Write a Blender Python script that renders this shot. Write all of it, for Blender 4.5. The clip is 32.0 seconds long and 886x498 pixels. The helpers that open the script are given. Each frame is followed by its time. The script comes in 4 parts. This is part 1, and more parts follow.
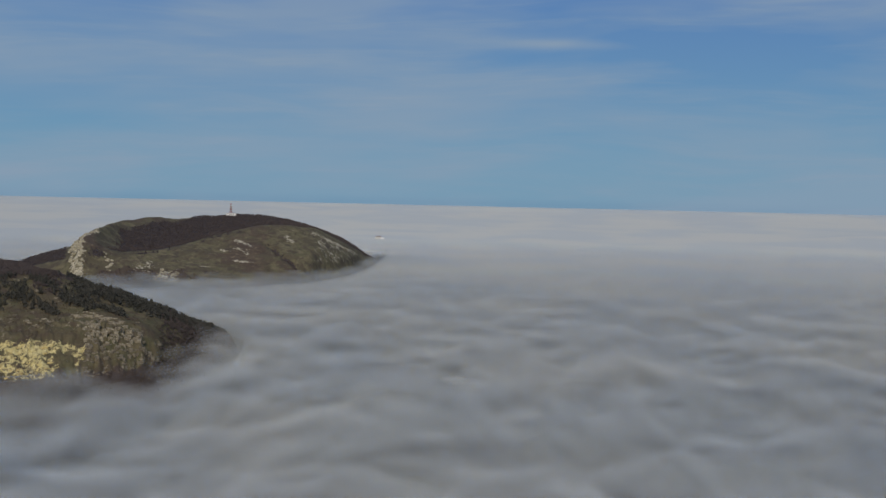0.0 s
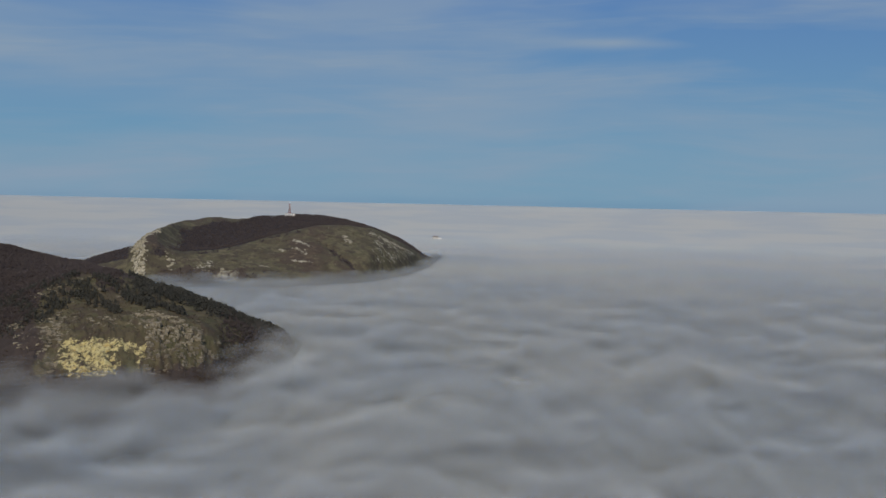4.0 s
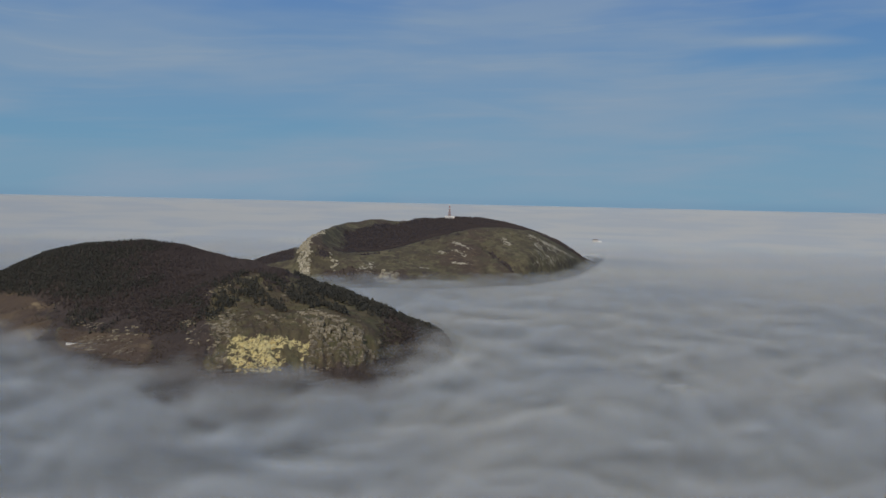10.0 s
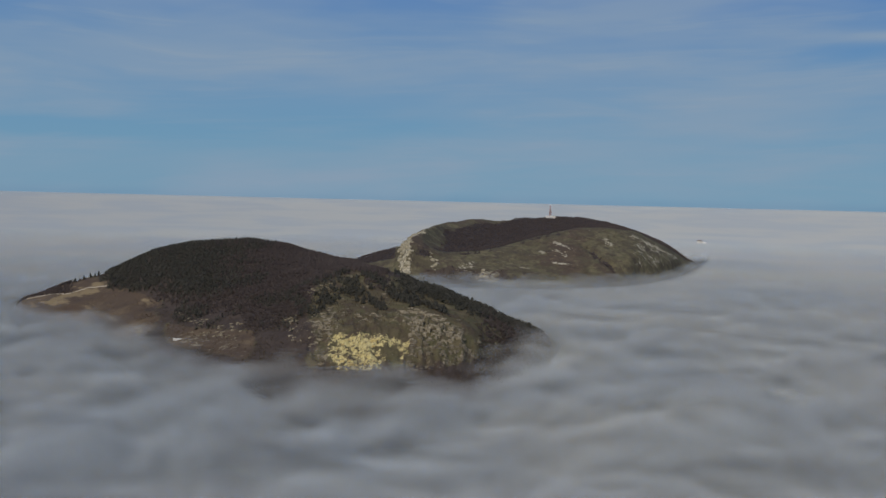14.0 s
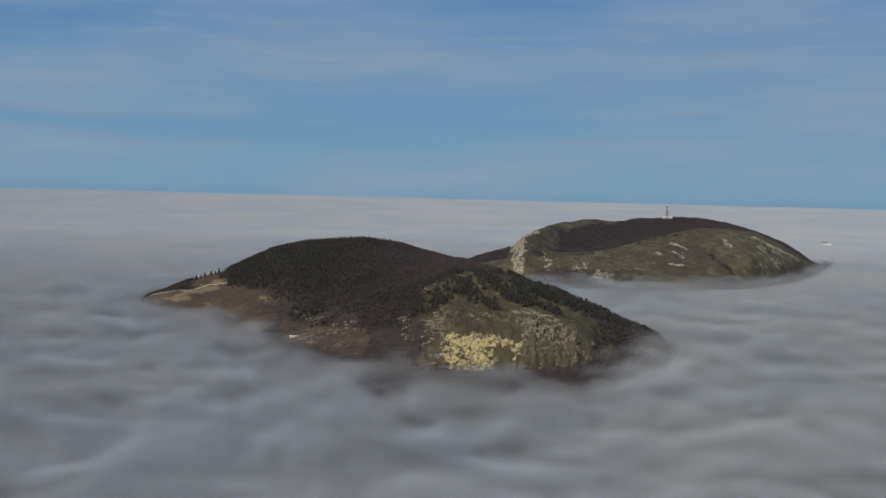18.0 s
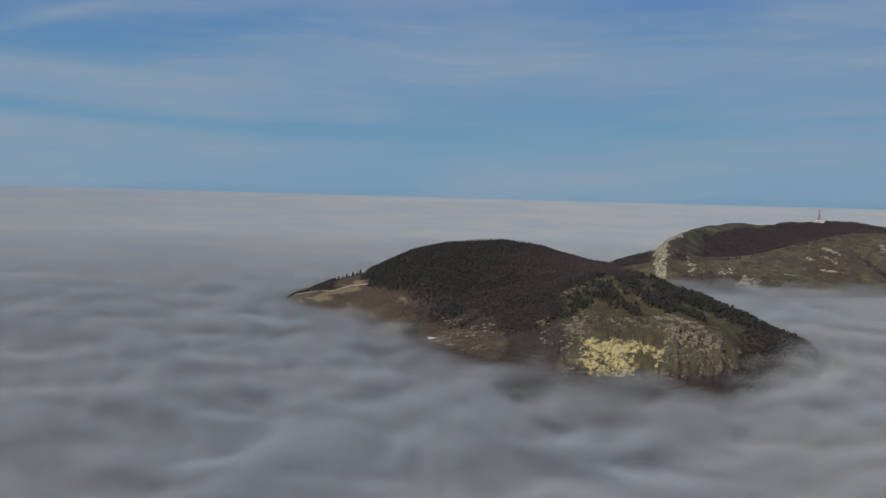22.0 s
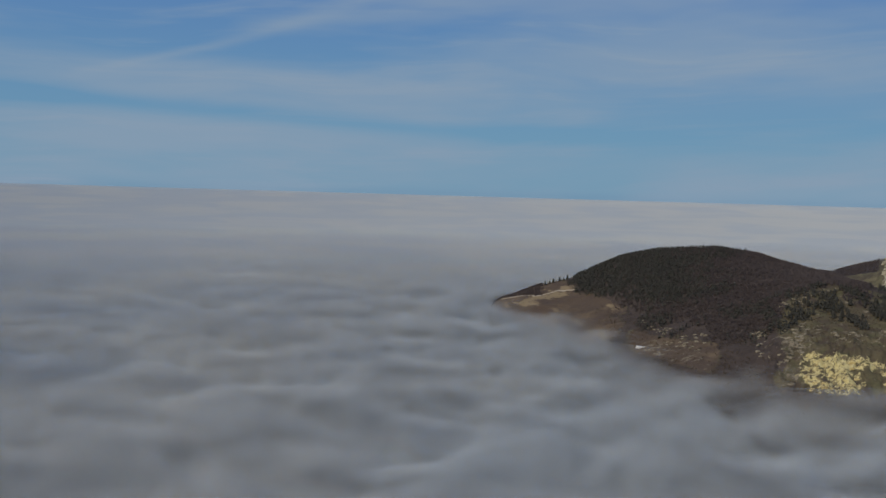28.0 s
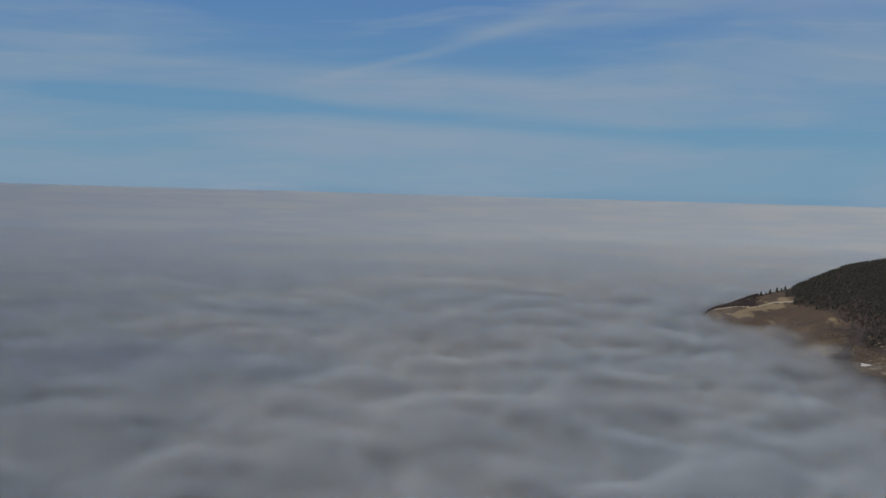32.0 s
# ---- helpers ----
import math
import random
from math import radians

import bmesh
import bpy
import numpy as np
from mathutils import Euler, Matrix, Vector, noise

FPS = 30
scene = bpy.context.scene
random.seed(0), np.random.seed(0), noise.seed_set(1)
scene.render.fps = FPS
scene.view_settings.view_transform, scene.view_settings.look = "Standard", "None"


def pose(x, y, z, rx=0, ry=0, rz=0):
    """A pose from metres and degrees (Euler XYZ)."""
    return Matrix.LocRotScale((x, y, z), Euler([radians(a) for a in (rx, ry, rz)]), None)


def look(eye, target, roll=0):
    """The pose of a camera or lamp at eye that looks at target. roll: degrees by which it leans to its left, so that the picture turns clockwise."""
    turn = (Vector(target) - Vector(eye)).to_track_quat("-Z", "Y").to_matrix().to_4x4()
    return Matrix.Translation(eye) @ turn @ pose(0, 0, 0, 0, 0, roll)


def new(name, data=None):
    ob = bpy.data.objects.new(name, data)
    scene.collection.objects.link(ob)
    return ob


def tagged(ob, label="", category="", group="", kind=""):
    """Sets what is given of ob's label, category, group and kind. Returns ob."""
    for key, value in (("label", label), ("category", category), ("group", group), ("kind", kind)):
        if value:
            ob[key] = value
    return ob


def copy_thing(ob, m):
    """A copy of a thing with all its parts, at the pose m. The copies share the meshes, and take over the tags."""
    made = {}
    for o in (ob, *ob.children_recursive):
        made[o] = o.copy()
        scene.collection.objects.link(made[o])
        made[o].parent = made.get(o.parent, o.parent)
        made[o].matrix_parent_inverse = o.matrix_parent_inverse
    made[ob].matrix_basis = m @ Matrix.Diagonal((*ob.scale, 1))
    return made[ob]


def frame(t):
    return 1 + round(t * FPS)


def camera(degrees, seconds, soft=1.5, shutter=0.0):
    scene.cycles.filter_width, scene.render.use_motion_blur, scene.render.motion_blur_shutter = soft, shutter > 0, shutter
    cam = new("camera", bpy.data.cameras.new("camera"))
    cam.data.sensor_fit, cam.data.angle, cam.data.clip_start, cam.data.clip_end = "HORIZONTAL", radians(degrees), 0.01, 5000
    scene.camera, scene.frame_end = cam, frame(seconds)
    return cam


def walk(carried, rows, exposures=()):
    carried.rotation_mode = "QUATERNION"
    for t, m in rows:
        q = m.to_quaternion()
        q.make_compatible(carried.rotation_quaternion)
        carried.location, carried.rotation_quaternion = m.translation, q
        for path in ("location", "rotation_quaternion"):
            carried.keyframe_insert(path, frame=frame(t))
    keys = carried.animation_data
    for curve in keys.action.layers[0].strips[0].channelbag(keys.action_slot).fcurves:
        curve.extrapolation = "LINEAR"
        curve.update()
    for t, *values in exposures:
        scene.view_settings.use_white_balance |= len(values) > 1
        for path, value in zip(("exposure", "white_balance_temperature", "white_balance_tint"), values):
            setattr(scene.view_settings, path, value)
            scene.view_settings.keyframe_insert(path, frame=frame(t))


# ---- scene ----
cam = camera(45.88, 32.0, soft=1.5)
# seconds, eye in metres above the mean top of the cloud sea, yaw, pitch and lean in degrees
PATH = [
    (0.0, 0.00, 0.00, 132.00, 1.557, -2.424, 1.288),
    (0.5, -0.04, 0.43, 131.93, 2.035, -2.447, 1.275),
    (1.0, -0.08, 0.88, 131.85, 2.385, -2.459, 1.260),
    (1.5, -0.13, 1.32, 131.77, 2.802, -2.463, 1.247),
    (2.0, -0.18, 1.77, 131.68, 3.184, -2.469, 1.239),
    (2.5, -0.23, 2.23, 131.59, 3.583, -2.476, 1.236),
    (3.0, -0.29, 2.69, 131.49, 3.934, -2.481, 1.238),
    (3.5, -0.35, 3.16, 131.39, 4.306, -2.479, 1.243),
    (5.5, -0.63, 5.10, 130.96, 5.953, -2.439, 1.273),
    (6.0, -0.71, 5.60, 130.84, 6.500, -2.432, 1.278),
    (6.5, -0.79, 6.10, 130.73, 7.184, -2.433, 1.280),
    (7.0, -0.89, 6.61, 130.61, 7.858, -2.435, 1.280),
    (7.5, -0.98, 7.13, 130.49, 8.714, -2.441, 1.278),
    (8.0, -1.08, 7.65, 130.37, 9.627, -2.449, 1.276),
    (8.5, -1.19, 8.18, 130.25, 10.657, -2.458, 1.276),
    (9.0, -1.31, 8.71, 130.13, 11.498, -2.469, 1.276),
    (9.5, -1.43, 9.25, 130.02, 12.355, -2.478, 1.279),
    (10.0, -1.56, 9.80, 129.90, 13.383, -2.488, 1.284),
    (10.5, -1.69, 10.35, 129.78, 14.177, -2.501, 1.292),
    (11.0, -1.83, 10.90, 129.67, 14.861, -2.511, 1.301),
    (11.5, -1.98, 11.47, 129.56, 15.463, -2.522, 1.312),
    (12.0, -2.13, 12.04, 129.45, 16.079, -2.536, 1.324),
    (12.5, -2.30, 12.61, 129.34, 16.648, -2.549, 1.337),
    (13.0, -2.47, 13.19, 129.24, 17.387, -2.563, 1.349),
    (13.5, -2.65, 13.78, 129.14, 18.107, -2.582, 1.360),
    (14.0, -2.83, 14.37, 129.05, 18.865, -2.608, 1.370),
    (14.5, -3.03, 14.97, 128.96, 19.621, -2.632, 1.378),
    (16.5, -3.90, 17.43, 128.65, 22.900, -2.712, 1.409),
    (17.0, -4.14, 18.06, 128.59, 23.631, -2.727, 1.418),
    (17.5, -4.39, 18.69, 128.53, 24.328, -2.742, 1.427),
    (18.0, -4.65, 19.34, 128.48, 25.074, -2.754, 1.438),
    (18.5, -4.92, 19.98, 128.44, 25.958, -2.765, 1.452),
    (19.0, -5.21, 20.64, 128.41, 26.979, -2.775, 1.466),
    (19.5, -5.50, 21.30, 128.38, 27.927, -2.785, 1.483),
    (20.0, -5.80, 21.96, 128.37, 29.019, -2.790, 1.501),
    (20.5, -6.12, 22.63, 128.36, 30.061, -2.796, 1.521),
    (21.0, -6.44, 23.31, 128.36, 31.159, -2.803, 1.540),
    (21.5, -6.78, 24.00, 128.37, 32.000, -2.811, 1.559),
    (22.0, -7.13, 24.69, 128.40, 32.718, -2.815, 1.576),
    (22.5, -7.49, 25.38, 128.43, 33.324, -2.821, 1.592),
    (23.0, -7.87, 26.09, 128.47, 33.921, -2.828, 1.607),
    (23.5, -8.25, 26.80, 128.53, 34.350, -2.831, 1.627),
    (24.0, -8.65, 27.51, 128.60, 34.860, -2.836, 1.646),
    (24.5, -9.06, 28.23, 128.68, 35.629, -2.846, 1.659),
    (25.0, -9.49, 28.96, 128.77, 36.655, -2.860, 1.665),
    (25.5, -9.92, 29.69, 128.87, 37.645, -2.872, 1.665),
    (27.5, -11.81, 32.69, 129.43, 42.541, -2.924, 1.638),
    (28.0, -12.32, 33.46, 129.60, 44.084, -2.942, 1.627),
    (28.5, -12.85, 34.23, 129.79, 45.642, -2.955, 1.620),
    (29.0, -13.38, 35.00, 129.99, 47.155, -2.965, 1.613),
    (29.5, -13.94, 35.79, 130.22, 48.958, -2.978, 1.606),
    (30.0, -14.50, 36.58, 130.45, 50.744, -2.990, 1.599),
    (30.5, -15.09, 37.37, 130.71, 52.449, -2.999, 1.593),
    (31.0, -15.69, 38.18, 130.98, 53.624, -3.002, 1.590),
    (31.5, -16.30, 38.99, 131.27, 54.729, -2.997, 1.590),
    (32.0, -16.93, 39.80, 131.57, 55.470, -2.987, 1.592),
]


def eye_pose(x, y, z, yaw, pitch, lean):
    return pose(x, y, z, 0, 0, yaw) @ pose(0, 0, 0, 90 + pitch) @ pose(0, 0, 0, 0, 0, lean)


walk(cam, [(t, eye_pose(*row)) for t, *row in PATH], exposures=[(0.0, 0.0), (32.0, 0.0)])

# ---- light: a low hazy winter sun from behind the viewpoint and to one side, thin high cloud ----
SUN_AZ, SUN_EL = 178.0, 37.0
SKY_STRENGTH = 0.075
sun = new("sun", bpy.data.lights.new("sun", "SUN"))
sun.data.energy, sun.data.angle, sun.data.color = 2.75, radians(8.0), (1.0, 0.9, 0.77)
sa, se = radians(SUN_AZ), radians(SUN_EL)
sun_dir = Vector((-math.sin(sa) * math.cos(se), math.cos(sa) * math.cos(se), math.sin(se)))
sun.matrix_world = look(sun_dir * 600, (0, 0, 0))


class Nodes:
    """Short hand for node trees."""

    def __init__(self, tree):
        self.tree = tree
        tree.nodes.clear()

    def add(self, kind, props=None, **ins):
        n = self.tree.nodes.new(kind)
        for k, v in (props or {}).items():
            setattr(n, k, v)
        for k, v in ins.items():
            key = int(k[1:]) if k[0] == "i" and k[1:].isdigit() else k.replace("_", " ")
            if isinstance(v, bpy.types.NodeSocket):
                self.tree.links.new(v, n.inputs[key])
            elif v is not None:
                n.inputs[key].default_value = v
        return n

    def math(self, op, a, b=None, c=None, clamp=False):
        return self.add("ShaderNodeMath", {"operation": op, "use_clamp": clamp}, i0=a, i1=b, i2=c).outputs[0]

    def mix(self, f, a, b, blend="MIX"):
        n = self.add("ShaderNodeMix", {"data_type": "RGBA", "blend_type": blend}, i0=f, i6=a, i7=b)
        return n.outputs[2]

    def ramp(self, v, lo, hi, a=0.0, b=1.0, smooth=True):
        return self.add("ShaderNodeMapRange", {"interpolation_type": "SMOOTHSTEP" if smooth else "LINEAR"},
                        Value=v, From_Min=lo, From_Max=hi, To_Min=a, To_Max=b).outputs[0]

    def noise(self, vec, scale, detail=3.0, rough=0.5, distort=0.0):
        return self.add("ShaderNodeTexNoise", None, Vector=vec, Scale=scale, Detail=detail, Roughness=rough, Distortion=distort).outputs["Fac"]

    def scaled(self, vec, x, y, z):
        return self.add("ShaderNodeVectorMath", {"operation": "MULTIPLY"}, i0=vec, i1=(x, y, z)).outputs[0]

    def attr(self, name):
        return self.add("ShaderNodeAttribute", {"attribute_name": name}).outputs["Fac"]


def rgb(r, g, b):
    return (r, g, b, 1.0)


# thin mist lies in many layers
scene.cycles.transparent_max_bounces = 48

# ---- sky with thin cirrus ----
world = bpy.data.worlds.new("sky")
scene.world = world
world.use_nodes = True
w = Nodes(world.node_tree)
sky = w.add("ShaderNodeTexSky", {"sky_type": "NISHITA", "sun_disc": False, "sun_elevation": se, "sun_rotation": -sa % (2 * math.pi),
                                 "altitude": 600.0, "air_density": 1.0, "dust_density": 0.6, "ozone_density": 2.0})
way = w.add("ShaderNodeTexCoord").outputs["Generated"]
sep = w.add("ShaderNodeSeparateXYZ", None, Vector=way)
azim = w.math("ARCTAN2", w.math("MULTIPLY", sep.outputs[0], -1.0), sep.outputs[1])
elev = w.math("ARCSINE", sep.outputs[2])
flat = w.add("ShaderNodeCombineXYZ", None, X=azim, Y=elev, Z=0.0).outputs[0]
# blue deepening upwards, a broad milky veil, and long streaks that lean a little
deep = w.mix(w.ramp(elev, 0.0, 0.3), rgb(1.75, 3.85, 5.8), rgb(0.95, 2.25, 5.8))
clear = w.mix(0.92, sky.outputs[0], deep)
warp = w.noise(w.scaled(flat, 2.0, 6.0, 1.0), 1.0, 2.0)
lean = w.add("ShaderNodeCombineXYZ", None, X=azim, Y=w.math("ADD", w.math("ADD", elev, w.math("MULTIPLY", azim, 0.03)), w.math("MULTIPLY", warp, 0.06)), Z=0.0).outputs[0]
veil = w.ramp(w.noise(w.scaled(lean, 2.2, 13.0, 1.0), 1.0, 4.0, 0.55), 0.37, 0.63)
streak = w.ramp(w.noise(w.scaled(lean, 4.0, 48.0, 1.0), 1.0, 5.0, 0.62, 0.5), 0.45, 0.8)
amount = w.math("ADD", w.math("ADD", w.math("MULTIPLY", veil, 0.55), w.math("MULTIPLY", streak, 0.38)), w.math("MULTIPLY", w.ramp(elev, 0.06, 0.16, 1.0, 0.0), w.ramp(azim, 0.35, 0.9, 0.09, 0.24)))
# single wisps and gaps: bearing, elevation, half length, half width, slope (all in degrees but the slope), strength
WISPS = [(-4.6, 8.7, 4.2, 0.3, 0.05, 0.6), (4.5, 5.6, 3.6, 0.4, 0.02, 0.16), (9.0, 7.2, 9.0, 1.3, 0.02, 0.14), (46.0, 3.7, 13.0, 0.5, 0.03, -0.7), (50.0, 5.6, 14.0, 0.9, 0.02, 0.22),
         (68.0, 4.55, 12.0, 0.45, 0.03, -0.8), (58.5, 7.0, 4.5, 0.25, -0.27, 0.34), (52.5, 8.9, 4.5, 0.45, -0.33, 0.32), (50.0, 9.3, 6.0, 0.6, -0.2, 0.16), (58.0, 6.4, 8.0, 0.5, 0.04, 0.2),
         (70.0, 6.4, 7.0, 0.35, 0.0, 0.18), (-12.0, 8.3, 9.0, 1.8, 0.0, -0.3), (22.0, 4.0, 10.0, 0.8, 0.03, -0.14), (30.0, 8.0, 12.0, 1.6, 0.03, 0.12), (62.0, 6.5, 17.0, 3.6, 0.0, 0.08), (54.0, 8.9, 16.0, 2.4, 0.0, -0.2), (13.0, 8.2, 11.0, 2.2, 0.02, 0.17),
         (14.0, 7.0, 13.0, 4.0, 0.0, 0.12), (56.0, 7.0, 10.0, 4.0, 0.0, -0.12)]
for wa, we, wl, ww, ws, wk in WISPS:
    da = w.math("SUBTRACT", azim, radians(wa))
    de = w.math("SUBTRACT", w.math("SUBTRACT", w.math("ADD", elev, w.math("MULTIPLY", warp, 0.02)), radians(we) + 0.01), w.math("MULTIPLY", da, ws))
    far_off = w.math("ADD", w.math("POWER", w.math("ABSOLUTE", w.math("DIVIDE", da, radians(wl))), 2.0), w.math("POWER", w.math("ABSOLUTE", w.math("DIVIDE", de, radians(ww))), 2.0))
    soft_edge = w.math("EXPONENT", w.math("MULTIPLY", far_off, -1.0))
    amount = w.math("ADD", amount, w.math("MULTIPLY", soft_edge, wk))
amount = w.math("MAXIMUM", w.math("MINIMUM", amount, 0.85), 0.0)
clear = w.mix(w.ramp(elev, 0.001, 0.009, 0.3, 0.0), clear, rgb(1.6, 3.1, 4.9))
haze = w.mix(amount, clear, rgb(3.3, 4.4, 5.75))
w.add("ShaderNodeOutputWorld", None, Surface=w.add("ShaderNodeBackground", None, Color=haze, Strength=SKY_STRENGTH).outputs[0])

# ---- materials ----


def material(name):
    m = bpy.data.materials.new(name)
    m.use_nodes = True
    return m, Nodes(m.node_tree)


def finish(n, color, rough=0.9, bump=None, strength=0.3, dist=0.5, metal=0.0, spec=0.2):
    b = n.add("ShaderNodeBsdfPrincipled", None, Base_Color=color, Roughness=rough, Metallic=metal)
    b.inputs["Specular IOR Level"].default_value = spec
    if bump is not None:
        n.tree.links.new(n.add("ShaderNodeBump", None, Height=bump, Strength=strength, Distance=dist).outputs[0], b.inputs["Normal"])
    n.add("ShaderNodeOutputMaterial", None, Surface=b.outputs[0])


def ground_material(name, grass_a, grass_b, heath_a, heath_b, floor_a, floor_b, rock_a, rock_b):
    m, n = material(name)
    p = n.add("ShaderNodeNewGeometry").outputs["Position"]
    big = n.noise(p, 0.018, 4.0, 0.55)
    mid = n.noise(p, 0.09, 4.0, 0.6)
    fine = n.noise(p, 0.5, 3.0, 0.6)
    tuft = n.ramp(mid, 0.35, 0.65)
    grass = n.mix(tuft, grass_a, grass_b)
    heath = n.mix(n.ramp(n.math("ADD", big, n.math("MULTIPLY", mid, 0.6)), 0.75, 1.05), heath_a, heath_b)
    floor = n.mix(tuft, floor_a, floor_b)
    rocks = n.mix(n.ramp(fine, 0.3, 0.7), rock_a, rock_b)
    rocks = n.mix(n.ramp(n.noise(n.scaled(p, 1, 1, 0.25), 0.35, 4.0, 0.7), 0.56, 0.66), rocks, rgb(0.09, 0.075, 0.05))
    yell = n.mix(n.ramp(fine, 0.3, 0.7), rgb(0.42, 0.34, 0.13), rgb(0.56, 0.48, 0.24))
    yell = n.mix(n.ramp(n.noise(n.scaled(p, 1, 1, 0.45), 0.34, 5.0, 0.78), 0.5, 0.58), yell, rgb(0.15, 0.12, 0.07))
    grain = n.noise(n.scaled(p, 1, 1, 0.7), 0.16, 5.0, 0.72, 0.3)

    def mask(attr, k):
        v = n.math("ADD", n.attr(attr), n.math("MULTIPLY", n.math("SUBTRACT", grain, 0.5), k))
        return n.ramp(v, 0.42, 0.58)

    heath = n.mix(mask("tan", 1.1), heath, rgb(0.21, 0.16, 0.092))
    worn = n.ramp(n.noise(p, 0.035, 5.0, 0.65, 0.4), 0.44, 0.6)
    grass = n.mix(worn, grass, n.mix(fine, heath_a, grass_a))
    grass = n.mix(n.ramp(n.noise(p, 0.075, 5.0, 0.68, 0.5), 0.5, 0.63, 0.0, 0.75), grass, n.mix(mid, floor_a, heath_a))
    streak = n.noise(n.scaled(p, 0.35, 0.35, 2.6), 0.09, 4.0, 0.6, 0.6)
    heath = n.mix(n.ramp(streak, 0.5, 0.66, 0.0, 0.7), heath, n.mix(fine, floor_b, rgb(0.085, 0.058, 0.042)))
    c = n.mix(mask("heath", 1.0), grass, heath)
    c = n.mix(mask("forest", 1.4), c, floor)
    c = n.mix(mask("rock", 2.6), c, rocks)
    c = n.mix(mask("yellow", 2.1), c, yell)
    finish(n, c, 0.95, n.math("ADD", fine, n.math("MULTIPLY", mid, 2.0)), 0.6, 1.0, 0.0, 0.1)
    return m


near_ground = ground_material("near_hill_ground", rgb(0.082, 0.076, 0.04), rgb(0.118, 0.098, 0.056), rgb(0.088, 0.064, 0.045), rgb(0.14, 0.104, 0.066),
                              rgb(0.05, 0.039, 0.033), rgb(0.068, 0.053, 0.044), rgb(0.13, 0.105, 0.07), rgb(0.25, 0.215, 0.15))
far_ground = ground_material("far_hill_ground", rgb(0.098, 0.09, 0.052), rgb(0.145, 0.124, 0.074), rgb(0.074, 0.057, 0.043), rgb(0.112, 0.086, 0.058),
                             rgb(0.045, 0.037, 0.036), rgb(0.056, 0.046, 0.043), rgb(0.28, 0.25, 0.18), rgb(0.48, 0.44, 0.33))


def plant_material(name, a, b, per_object=False):
    m, n = material(name)
    if per_object:
        r = n.add("ShaderNodeObjectInfo").outputs["Random"]
    else:
        r = n.add("ShaderNodeNewGeometry").outputs["Random Per Island"]
    p = n.add("ShaderNodeNewGeometry").outputs["Position"]
    c = n.mix(r, a, b)
    c = n.mix(n.ramp(n.noise(p, 0.03, 3.0), 0.35, 0.65, 0.0, 0.6), c, b)
    body = n.add("ShaderNodeBsdfDiffuse", None, Color=c).outputs[0]
    thin = n.add("ShaderNodeBsdfTranslucent", None, Color=c).outputs[0]
    n.add("ShaderNodeOutputMaterial", None, Surface=n.add("ShaderNodeMixShader", None, i0=0.42, i1=body, i2=thin).outputs[0])
    return m


# pine and twig colours lifted, partly to stand in for haze
pine_mat = plant_material("pine_needles", rgb(0.077, 0.077, 0.063), rgb(0.1, 0.095, 0.078))
bare_mat = plant_material("bare_twigs", rgb(0.118, 0.095, 0.086), rgb(0.142, 0.114, 0.101))
shrub_mat = plant_material("dry_scrub", rgb(0.105, 0.078, 0.055), rgb(0.17, 0.13, 0.085))


def plain(name, a, b, rough=0.8, scale=1.5, metal=0.0, stretch=(1, 1, 1)):
    m, n = material(name)
    p = n.scaled(n.add("ShaderNodeTexCoord").outputs["Object"], *stretch)
    f = n.noise(p, scale, 5.0, 0.65)
    finish(n, n.mix(n.ramp(f, 0.3, 0.7), a, b), rough, f, 0.3, 0.05, metal)
    return m


bark_mat = plain("bark", rgb(0.06, 0.045, 0.035), rgb(0.11, 0.085, 0.06), 0.95, 3.0)
white_paint = plain("weathered_white_paint", rgb(0.72, 0.7, 0.66), rgb(0.8, 0.79, 0.76), 0.7)
red_paint = plain("faded_red_paint", rgb(0.3, 0.07, 0.05), rgb(0.4, 0.12, 0.08), 0.6)
steel_paint = plain("weathered_grey_paint", rgb(0.22, 0.21, 0.2), rgb(0.34, 0.33, 0.31), 0.7)
roof_mat = plain("grey_roofing", rgb(0.16, 0.14, 0.12), rgb(0.24, 0.2, 0.17), 0.85)
glass_dark = plain("dark_window_glass", rgb(0.03, 0.035, 0.04), rgb(0.05, 0.055, 0.06), 0.15)
concrete = plain("pale_concrete", rgb(0.5, 0.48, 0.44), rgb(0.62, 0.6, 0.56), 0.9)
track_mat = plain("pale_gravel_track", rgb(0.3, 0.26, 0.2), rgb(0.42, 0.37, 0.3), 0.95, 0.4)
soil_mat = plain("valley_woodland", rgb(0.05, 0.055, 0.045), rgb(0.085, 0.085, 0.06), 0.95, 0.01)


